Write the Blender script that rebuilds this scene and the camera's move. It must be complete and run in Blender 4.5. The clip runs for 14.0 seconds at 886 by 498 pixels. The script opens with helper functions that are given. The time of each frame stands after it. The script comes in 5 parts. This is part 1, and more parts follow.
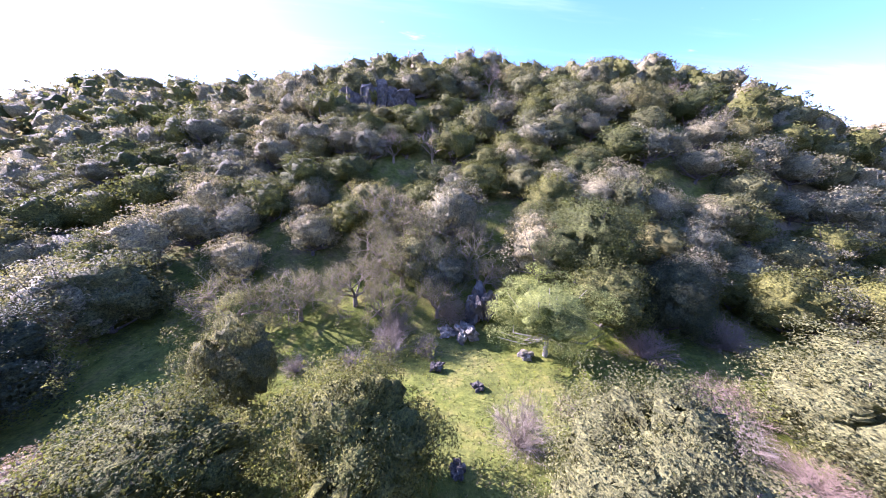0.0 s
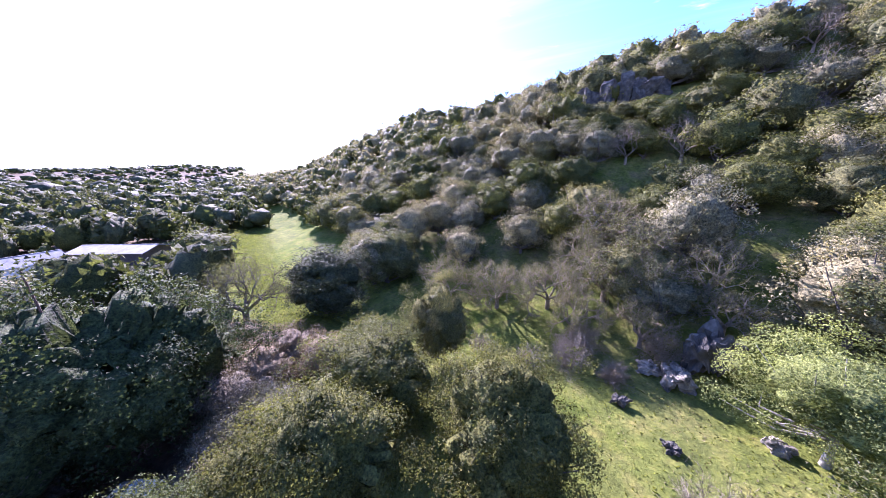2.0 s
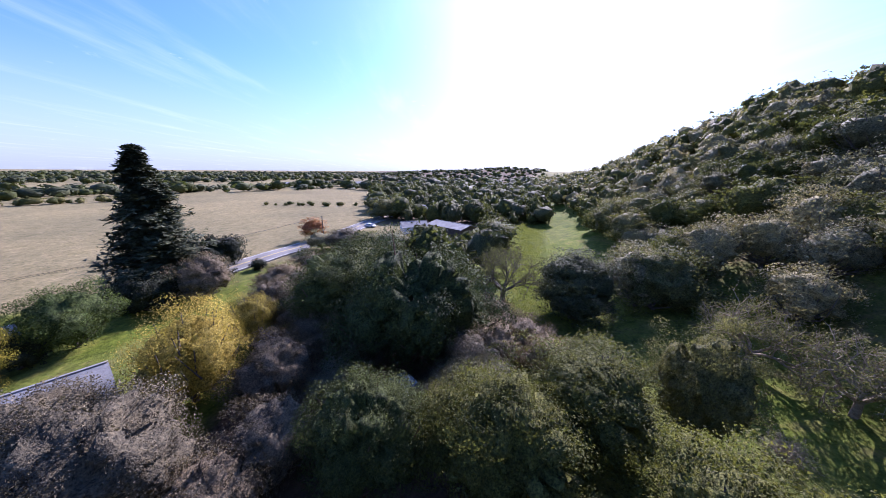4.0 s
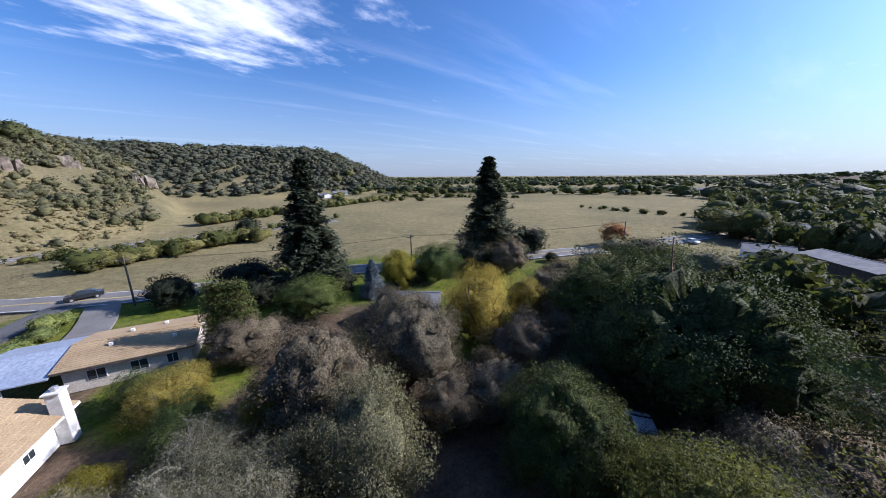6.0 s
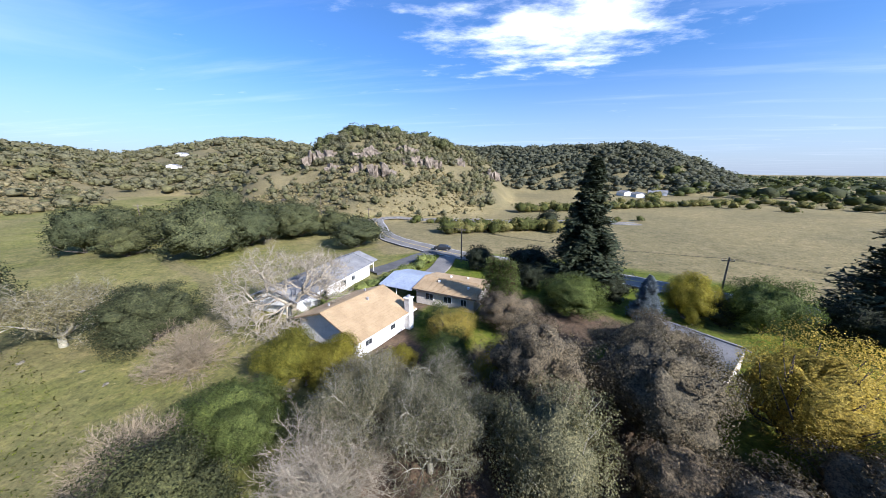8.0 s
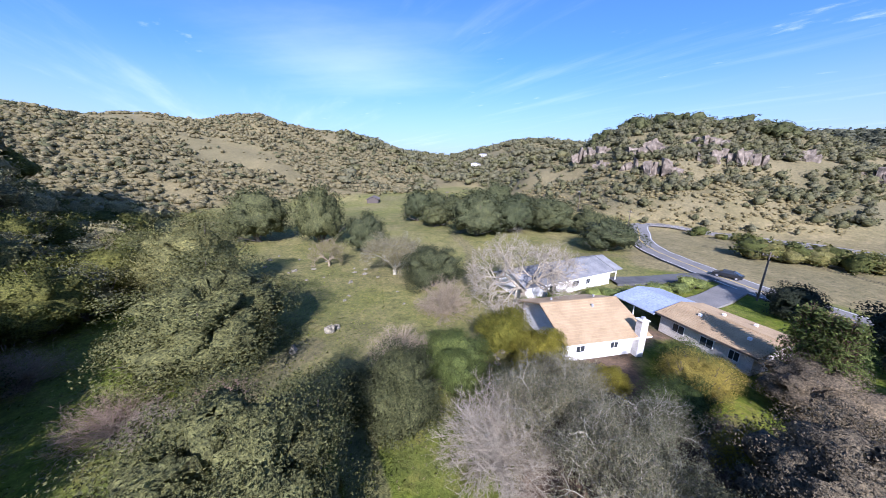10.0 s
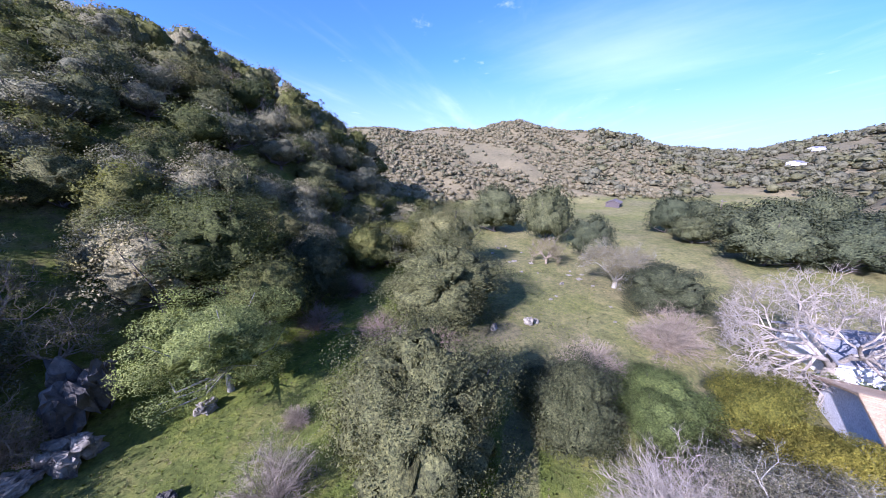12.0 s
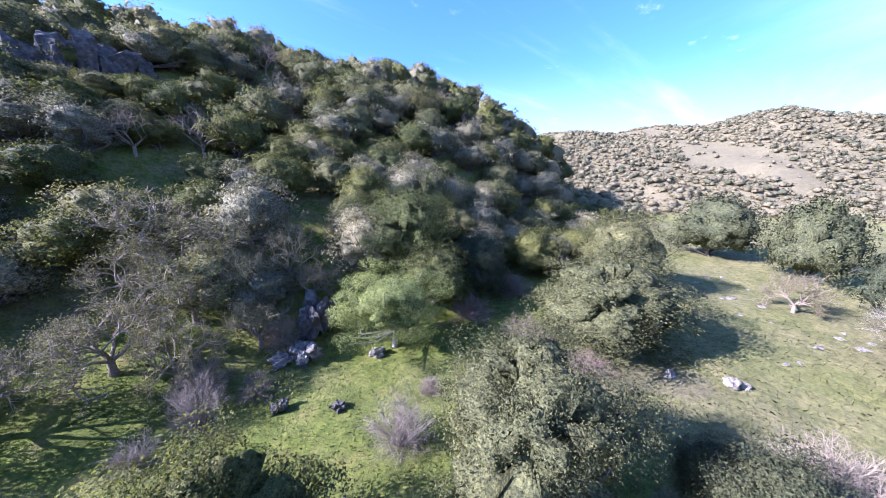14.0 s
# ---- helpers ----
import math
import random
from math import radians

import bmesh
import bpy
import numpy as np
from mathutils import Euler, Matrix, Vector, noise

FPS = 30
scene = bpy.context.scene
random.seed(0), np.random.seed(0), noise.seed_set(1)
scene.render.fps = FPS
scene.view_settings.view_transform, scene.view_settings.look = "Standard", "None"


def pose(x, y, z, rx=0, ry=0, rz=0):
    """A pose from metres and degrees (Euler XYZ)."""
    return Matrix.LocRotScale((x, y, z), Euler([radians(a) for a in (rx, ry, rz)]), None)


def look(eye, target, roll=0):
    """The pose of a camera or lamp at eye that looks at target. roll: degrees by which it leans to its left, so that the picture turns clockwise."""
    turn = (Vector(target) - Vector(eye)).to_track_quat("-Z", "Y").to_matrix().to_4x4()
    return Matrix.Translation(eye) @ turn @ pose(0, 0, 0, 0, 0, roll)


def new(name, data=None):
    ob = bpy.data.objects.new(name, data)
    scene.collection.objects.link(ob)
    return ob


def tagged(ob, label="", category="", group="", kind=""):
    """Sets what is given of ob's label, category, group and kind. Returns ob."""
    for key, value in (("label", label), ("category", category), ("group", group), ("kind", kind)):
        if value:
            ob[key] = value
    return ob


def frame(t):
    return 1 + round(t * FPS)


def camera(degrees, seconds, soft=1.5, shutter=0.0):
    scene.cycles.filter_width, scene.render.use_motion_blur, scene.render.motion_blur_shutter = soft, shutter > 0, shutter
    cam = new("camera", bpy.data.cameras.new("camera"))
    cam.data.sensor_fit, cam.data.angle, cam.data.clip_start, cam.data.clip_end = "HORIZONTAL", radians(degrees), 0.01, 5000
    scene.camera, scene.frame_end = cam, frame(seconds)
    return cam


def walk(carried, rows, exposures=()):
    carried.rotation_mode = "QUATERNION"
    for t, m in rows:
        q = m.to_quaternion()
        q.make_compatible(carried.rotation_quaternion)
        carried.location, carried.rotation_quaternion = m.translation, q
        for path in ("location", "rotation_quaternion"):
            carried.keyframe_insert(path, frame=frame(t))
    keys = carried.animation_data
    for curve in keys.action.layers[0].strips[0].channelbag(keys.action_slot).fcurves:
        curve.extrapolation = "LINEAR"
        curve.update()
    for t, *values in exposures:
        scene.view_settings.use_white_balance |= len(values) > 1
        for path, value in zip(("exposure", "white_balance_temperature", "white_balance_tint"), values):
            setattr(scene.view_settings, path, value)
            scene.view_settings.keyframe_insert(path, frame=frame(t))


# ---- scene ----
cam = camera(2 * math.degrees(math.atan(784 / 540)), 14.0, soft=0.75)


def hover(az, tilt, lean, x, y, z):
    """A pose by bearing (degrees to the left of +y), tilt, lean and place."""
    a, p = radians(az), radians(tilt)
    way = Vector((-math.sin(a) * math.cos(p), math.cos(a) * math.cos(p), math.sin(p)))
    return look((x, y, z), Vector((x, y, z)) + way, lean)


PATH = [
    (0.0, hover(-0.03, -14.47, 1.69, -0.46, -3.79, 20.20)),
    (0.5, hover(8.76, -14.43, 1.03, 0.11, -3.84, 20.17)),
    (1.0, hover(19.63, -14.60, 0.49, 0.84, -3.90, 20.14)),
    (1.5, hover(31.08, -14.76, 0.23, 1.77, -3.88, 20.14)),
    (2.0, hover(41.62, -14.40, 0.25, 2.68, -3.72, 20.10)),
    (2.5, hover(53.47, -13.82, 0.60, 3.52, -3.48, 20.06)),
    (3.2, hover(71.10, -14.23, 0.87, 3.70, -2.53, 20.30)),
    (5.3, hover(128.04, -13.77, -0.31, 3.18, 1.35, 19.96)),
    (6.0, hover(147.76, -13.60, -0.43, 2.64, 2.87, 19.79)),
    (6.5, hover(161.38, -13.78, -0.58, 1.82, 3.40, 19.88)),
    (7.0, hover(175.15, -13.85, -0.42, 0.73, 3.71, 19.95)),
    (7.5, hover(188.32, -13.84, 0.07, -0.15, 3.78, 20.02)),
    (8.2, hover(206.47, -14.33, 0.15, -1.14, 3.37, 20.23)),
    (10.3, hover(254.41, -15.03, 0.69, -3.51, 2.17, 20.17)),
    (11.0, hover(269.78, -15.56, 0.86, -4.53, 1.48, 20.26)),
    (11.5, hover(280.47, -15.93, 0.54, -4.40, 0.97, 20.21)),
    (12.0, hover(290.35, -15.23, 0.47, -3.88, 0.53, 20.11)),
    (12.5, hover(300.74, -14.28, 0.76, -3.54, -0.17, 19.95)),
    (13.0, hover(310.22, -14.07, 0.39, -3.13, -0.78, 19.72)),
    (13.5, hover(317.93, -14.14, 0.33, -2.72, -1.17, 19.60)),
    (14.0, hover(323.93, -14.39, 0.39, -2.43, -1.44, 19.60)),
]
EXPOSURES = [(0, 2.65, 5450, 54), (3, 1.98, 5300, 46), (5.4, 0.74, 5600, 27), (6.5, 0.72, 5550, 18), (7.5, 1.0, 5650, 17), (8.2, 1.15, 5700, 18), (11, 1.22, 5150, 34), (12.5, 1.7, 5000, 43), (14, 2.12, 4980, 42)]
walk(cam, PATH, EXPOSURES)


# ---- daylight ----
SUN_AZ, SUN_EL = 70.0, 31.0
world = bpy.data.worlds.new("sky")
scene.world = world
world.use_nodes = True
wn, wl = world.node_tree.nodes, world.node_tree.links
wn.clear()
w_out = wn.new("ShaderNodeOutputWorld")
w_bg = wn.new("ShaderNodeBackground")
w_sky = wn.new("ShaderNodeTexSky")
w_sky.sky_type, w_sky.sun_disc = "NISHITA", False
w_sky.sun_elevation, w_sky.sun_rotation = radians(SUN_EL), radians(-SUN_AZ)
w_sky.air_density, w_sky.dust_density, w_sky.ozone_density = 1.1, 1.4, 5.0
w_bg.inputs["Strength"].default_value = 0.08
# thin cloud: a bank of broken cloud over the far hills and faint streaks of cirrus elsewhere
w_tc, w_sep = wn.new("ShaderNodeTexCoord"), wn.new("ShaderNodeSeparateXYZ")
wl.new(w_tc.outputs["Generated"], w_sep.inputs[0])


def w_math(op, a, b=0.0, c=0.0):
    n = wn.new("ShaderNodeMath")
    n.operation = op
    for s, v in zip(n.inputs, (a, b, c)):
        if isinstance(v, (int, float)):
            s.default_value = v
        else:
            wl.new(v, s)
    return n.outputs[0]


w_up = w_math("ADD", w_math("MAXIMUM", w_sep.outputs[2], 0.0), 0.03)
w_px, w_py = w_math("DIVIDE", w_sep.outputs[0], w_up), w_math("DIVIDE", w_sep.outputs[1], w_up)


def w_noise(sx, sy, turn, scale, detail, rough, x0=0.0):
    c, s = math.cos(radians(turn)), math.sin(radians(turn))
    u = w_math("ADD", w_math("MULTIPLY", w_px, c * sx), w_math("MULTIPLY", w_py, s * sx))
    v = w_math("ADD", w_math("MULTIPLY", w_px, -s * sy), w_math("MULTIPLY", w_py, c * sy))
    cmb, n = wn.new("ShaderNodeCombineXYZ"), wn.new("ShaderNodeTexNoise")
    wl.new(u, cmb.inputs[0])
    wl.new(v, cmb.inputs[1])
    cmb.inputs[2].default_value = x0
    n.inputs["Scale"].default_value, n.inputs["Detail"].default_value, n.inputs["Roughness"].default_value = scale, detail, rough
    wl.new(cmb.outputs[0], n.inputs["Vector"])
    return n.outputs[0]


def w_patch(x, y, r):
    """1 in the middle of a patch of the sky's plane, 0 outside."""
    d = w_math("SQRT", w_math("ADD", w_math("POWER", w_math("SUBTRACT", w_px, x), 2.0), w_math("POWER", w_math("SUBTRACT", w_py, y), 2.0)))
    return w_math("MAXIMUM", w_math("SUBTRACT", 1.0, w_math("DIVIDE", d, r)), 0.0)


def w_clip(v, low, high):
    n = wn.new("ShaderNodeMapRange")
    n.interpolation_type = "SMOOTHSTEP"
    n.inputs[1].default_value, n.inputs[2].default_value = low, high
    wl.new(v, n.inputs[0])
    return n.outputs[0]


bank = w_math("MULTIPLY_ADD", w_patch(0.1, -2.4, 1.45), 0.42, w_math("MULTIPLY", w_noise(1.0, 1.5, 20, 2.4, 9, 0.6, 3.0), 0.95))
bank = w_math("MULTIPLY", w_clip(bank, 0.6, 0.98), 0.92)
streak = w_math("MULTIPLY", w_clip(w_noise(0.35, 2.0, 8, 0.9, 8, 0.6, 7.0), 0.5, 0.85), 0.16)
veil = w_math("MULTIPLY", w_clip(w_math("MULTIPLY_ADD", w_patch(3.3, -0.4, 1.7), 0.5, w_math("MULTIPLY", w_noise(0.5, 1.0, 60, 1.0, 7, 0.6, 1.0), 0.6)), 0.35, 1.0), 0.24)
cover = w_math("MINIMUM", w_math("MAXIMUM", w_math("MAXIMUM", bank, streak), veil), 1.0)
w_mix = wn.new("ShaderNodeMix")
w_mix.data_type = "RGBA"
wl.new(cover, w_mix.inputs[0])
w_deep = wn.new("ShaderNodeMix")
w_deep.data_type, w_deep.blend_type = "RGBA", "MULTIPLY"
w_deep.inputs[0].default_value = 1.0
w_deep.inputs[7].default_value = (0.7, 0.94, 1.13, 1)
wl.new(w_sky.outputs[0], w_deep.inputs[6])
# pale haze low over the horizon
w_haze = wn.new("ShaderNodeMix")
w_haze.data_type = "RGBA"
low = w_math("SUBTRACT", 1.0, w_clip(w_sep.outputs[2], -0.02, 0.3))
wl.new(w_math("MULTIPLY", low, 0.6), w_haze.inputs[0])
w_haze.inputs[7].default_value = (4.6, 5.1, 5.6, 1)
wl.new(w_deep.outputs[2], w_haze.inputs[6])
w_mix.inputs[7].default_value = (9.5, 9.8, 10.3, 1)
wl.new(w_haze.outputs[2], w_mix.inputs[6])
wl.new(w_mix.outputs[2], w_bg.inputs[0])
wl.new(w_bg.outputs[0], w_out.inputs[0])

sun = new("sun", bpy.data.lights.new("sun", "SUN"))
sun.data.energy, sun.data.angle, sun.data.color = 5.0, radians(0.5), (1.0, 0.93, 0.81)
sun_way = Vector((-math.sin(radians(SUN_AZ)) * math.cos(radians(SUN_EL)), math.cos(radians(SUN_AZ)) * math.cos(radians(SUN_EL)), math.sin(radians(SUN_EL))))
sun.matrix_world = look(sun_way * 100, (0, 0, 0))

# ---- materials ----
def shader(name):
    m = bpy.data.materials.new(name)
    m.use_nodes = True
    nodes, links = m.node_tree.nodes, m.node_tree.links
    return m, nodes, links, nodes["Principled BSDF"]


def ramp(nodes, links, source, stops):
    r = nodes.new("ShaderNodeValToRGB")
    e = r.color_ramp.elements
    while len(e) < len(stops):
        e.new(0.5)
    for k, (p, c) in zip(e, stops):
        k.position, k.color = p, (*c, 1)
    links.new(source, r.inputs[0])
    return r.outputs[0]


def grain(nodes, links, scale, detail=5.0, rough=0.6, space="Object"):
    tc = nodes.new("ShaderNodeTexCoord")
    n = nodes.new("ShaderNodeTexNoise")
    n.inputs["Scale"].default_value, n.inputs["Detail"].default_value, n.inputs["Roughness"].default_value = scale, detail, rough
    links.new(tc.outputs[space], n.inputs["Vector"])
    return n.outputs[0]


def blend(nodes, links, fac, a, b, kind="MIX"):
    m = nodes.new("ShaderNodeMix")
    m.data_type, m.blend_type = "RGBA", kind
    for sock, v in ((m.inputs[0], fac), (m.inputs[6], a), (m.inputs[7], b)):
        if isinstance(v, (int, float)):
            sock.default_value = v
        elif isinstance(v, tuple):
            sock.default_value = (*v, 1)
        else:
            links.new(v, sock)
    return m.outputs[2]


def bump(nodes, links, bsdf, height, strength=0.4, distance=0.1):
    b = nodes.new("ShaderNodeBump")
    b.inputs["Strength"].default_value, b.inputs["Distance"].default_value = strength, distance
    links.new(height, b.inputs["Height"])
    links.new(b.outputs[0], bsdf.inputs["Normal"])


def mottled(name, a, b, scale, rough=0.85, fine=None, relief=0.3, distance=0.05, metal=0.0, c=None, space="Object"):
    """Two tones by coarse noise, darkened and lightened by a finer one, with relief."""
    m, nodes, links, bsdf = shader(name)
    n1 = grain(nodes, links, scale, space=space)
    n2 = grain(nodes, links, fine or scale * 9, 6.0, 0.7, space=space)
    stops = [(0.36, a), (0.64, b)] if c is None else [(0.33, a), (0.52, b), (0.68, c)]
    col = ramp(nodes, links, n1, stops)
    tone = ramp(nodes, links, n2, [(0.3, (0.62, 0.62, 0.62)), (0.7, (1.25, 1.25, 1.25))])
    links.new(blend(nodes, links, 1.0, col, tone, "MULTIPLY"), bsdf.inputs["Base Color"])
    bsdf.inputs["Roughness"].default_value, bsdf.inputs["Metallic"].default_value = rough, metal
    bump(nodes, links, bsdf, n2, relief, distance)
    return m


def foliage(name, a, b, c, glow=0.36, rough=0.75):
    """Leaves: tone by clump and by tree, leaf-sized mottling and relief, some light passing through."""
    m, nodes, links, bsdf = shader(name)
    geo, info = nodes.new("ShaderNodeNewGeometry"), nodes.new("ShaderNodeObjectInfo")
    col = ramp(nodes, links, geo.outputs["Random Per Island"], [(0.0, tuple(0.6 * p + 0.4 * q for p, q in zip(b, a))), (0.5, b), (1.0, tuple(0.6 * p + 0.4 * q for p, q in zip(b, c)))])
    tree = ramp(nodes, links, info.outputs["Random"], [(0.0, (0.72, 0.78, 0.8)), (0.5, (1.0, 1.0, 1.0)), (1.0, (1.2, 1.14, 1.0))])
    col = blend(nodes, links, 1.0, col, tree, "MULTIPLY")
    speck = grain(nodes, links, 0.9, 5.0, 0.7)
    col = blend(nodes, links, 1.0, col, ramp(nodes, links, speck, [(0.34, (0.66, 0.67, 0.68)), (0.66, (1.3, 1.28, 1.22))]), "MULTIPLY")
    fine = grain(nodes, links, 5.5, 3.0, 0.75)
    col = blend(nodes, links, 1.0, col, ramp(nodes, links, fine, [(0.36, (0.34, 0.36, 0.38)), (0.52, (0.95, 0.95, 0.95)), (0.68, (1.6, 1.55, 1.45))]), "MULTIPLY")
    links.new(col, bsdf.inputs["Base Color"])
    bump(nodes, links, bsdf, fine, 0.9, 0.22)
    bsdf.inputs["Roughness"].default_value = rough
    bsdf.inputs["Specular IOR Level"].default_value = 0.2
    tr, mix = nodes.new("ShaderNodeBsdfTranslucent"), nodes.new("ShaderNodeMixShader")
    links.new(blend(nodes, links, 1.0, col, (1.08, 1.12, 0.8), "MULTIPLY"), tr.inputs[0])
    mix.inputs[0].default_value = glow
    links.new(bsdf.outputs[0], mix.inputs[1])
    links.new(tr.outputs[0], mix.inputs[2])
    links.new(mix.outputs[0], nodes["Material Output"].inputs[0])
    return m


OAK = foliage("oak_leaves", (0.058, 0.0657, 0.0161), (0.114, 0.124, 0.0321), (0.195, 0.199, 0.0627))
OAK_OLIVE = foliage("olive_oak_leaves", (0.0983, 0.0973, 0.032), (0.167, 0.164, 0.0608), (0.245, 0.238, 0.0998))
OAK_GREY = foliage("grey_oak_leaves", (0.147, 0.137, 0.0718), (0.244, 0.227, 0.125), (0.353, 0.326, 0.193), glow=0.3)
LICHEN_LEAF = foliage("lichened_oak_leaves", (0.144, 0.133, 0.0782), (0.216, 0.2, 0.119), (0.288, 0.27, 0.173), glow=0.3)
OAK_BROWN = foliage("brown_oak_leaves", (0.11, 0.0852, 0.0528), (0.19, 0.151, 0.0984), (0.282, 0.228, 0.156), glow=0.22)
OAK_LIGHT = foliage("light_oak_leaves", (0.12, 0.154, 0.0416), (0.224, 0.266, 0.0821), (0.347, 0.378, 0.134))
PINE = foliage("pine_needles", (0.036, 0.05, 0.016), (0.072, 0.094, 0.029), (0.135, 0.155, 0.05), glow=0.22)
REDWOOD = foliage("redwood_needles", (0.0278, 0.0416, 0.0239), (0.0696, 0.0832, 0.0442), (0.151, 0.156, 0.0773), glow=0.12)
SPRUCE = foliage("spruce_needles", (0.1, 0.125, 0.138), (0.175, 0.206, 0.225), (0.3, 0.331, 0.35), glow=0.1)
YELLOW = foliage("yellow_leaves", (0.224, 0.185, 0.0403), (0.448, 0.358, 0.0784), (0.627, 0.504, 0.146))
YELGREEN = foliage("yellow_green_leaves", (0.14, 0.14, 0.022), (0.28, 0.255, 0.038), (0.44, 0.36, 0.06))
ORANGE = foliage("orange_leaves", (0.25, 0.1, 0.04), (0.45, 0.2, 0.08), (0.56, 0.3, 0.13), glow=0.3)
GREEN = foliage("green_leaves", (0.06, 0.085, 0.022), (0.125, 0.16, 0.042), (0.22, 0.25, 0.08))
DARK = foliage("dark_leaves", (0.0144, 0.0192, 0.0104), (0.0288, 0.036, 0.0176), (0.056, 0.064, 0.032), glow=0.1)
DRY = foliage("dry_twigs", (0.14, 0.118, 0.08), (0.24, 0.205, 0.145), (0.34, 0.295, 0.22), glow=0.1, rough=0.9)
GRASS = foliage("grass_blades", (0.09, 0.12, 0.014), (0.155, 0.185, 0.022), (0.235, 0.25, 0.045), glow=0.45)
LAWN = foliage("lawn_blades", (0.1, 0.13, 0.018), (0.185, 0.215, 0.03), (0.29, 0.3, 0.055), glow=0.55)
DRY_GRASS = foliage("dry_grass_blades", (0.13, 0.13, 0.05), (0.22, 0.2, 0.09), (0.34, 0.29, 0.16), glow=0.3)
# Far copies of oak foliage: narrow, paler tones put distance haze into the colour.
HAZED_SCRUB = foliage("hazed_scrub_leaves", (0.0935, 0.0952, 0.046), (0.134, 0.134, 0.068), (0.182, 0.179, 0.096), glow=0.25)
FAR_WOOD = foliage("far_wood_leaves", (0.075, 0.08, 0.05), (0.1, 0.105, 0.068), (0.135, 0.135, 0.092), glow=0.25)
# Same haze in the colour; extra glow lifts the shaded side of the scrub.
HAZED_DRY_SCRUB = foliage("hazed_dry_scrub_twigs", (0.2, 0.178, 0.0997), (0.271, 0.24, 0.137), (0.35, 0.31, 0.185), glow=0.42)
OAK_DARK = foliage("dark_oak_leaves", (0.042, 0.052, 0.022), (0.075, 0.086, 0.038), (0.125, 0.134, 0.066), glow=0.25)
BARK = mottled("oak_bark", (0.075, 0.062, 0.05), (0.16, 0.135, 0.11), 3.0, 0.95, relief=0.8)
PALE_BARK = mottled("lichened_pale_bark", (0.215, 0.183, 0.132), (0.413, 0.361, 0.272), 4.0, 0.95, relief=0.6)
LICHEN = mottled("lichened_grey_bark", (0.238, 0.223, 0.166), (0.408, 0.383, 0.297), 4.0, 0.95, relief=0.6)
TWIG_BARK = mottled("grey_brown_twigs", (0.158, 0.126, 0.079), (0.315, 0.256, 0.168), 4.0, 0.95, relief=0.6)
DRY_STEM = mottled("dry_grass_stems", (0.17, 0.14, 0.098), (0.32, 0.27, 0.195), 4.0, 0.95, relief=0.4)
RED_STEM = mottled("reddish_dry_stems", (0.15, 0.108, 0.075), (0.28, 0.205, 0.145), 4.0, 0.95, relief=0.4)
RED_BARK = mottled("reddish_bark", (0.1, 0.055, 0.035), (0.19, 0.11, 0.075), 3.0, 0.95, relief=0.8)

# ---- the land: one height function ----
def smooth(t):
    t = np.clip(t, 0.0, 1.0)
    return t * t * (3 - 2 * t)


def ripple(x, y):
    """Uneven ground, metres."""
    return (0.5 * np.sin(x * 0.11 + 1.3) * np.cos(y * 0.13 - 0.4) + 0.3 * np.sin(x * 0.31 + y * 0.22)
            + 0.18 * np.cos(x * 0.53 - y * 0.61 + 2.0))


def ridge(az, d, bearings, feet, crests, angles, cut=6.0, straight=0.35, fall=0.5):
    """A range of hills seen from the middle of the place: where its foot and crest lie, and how high the crest stands."""
    foot, crest = np.interp(az, bearings, feet), np.interp(az, bearings, crests)
    top = np.interp(az, bearings, 20 + np.array(crests) * np.tan(np.radians(angles)) - cut)
    edge = smooth((az - bearings[0]) / 5.0) * smooth((bearings[-1] - az) / 5.0)
    t = np.clip((d - foot) / (crest - foot), 0, 1)
    up = straight * t + (1 - straight) * smooth(t)
    back = 1 - fall * smooth((d - crest) / (0.5 * crest))
    return np.maximum(top, 0) * up * back * edge


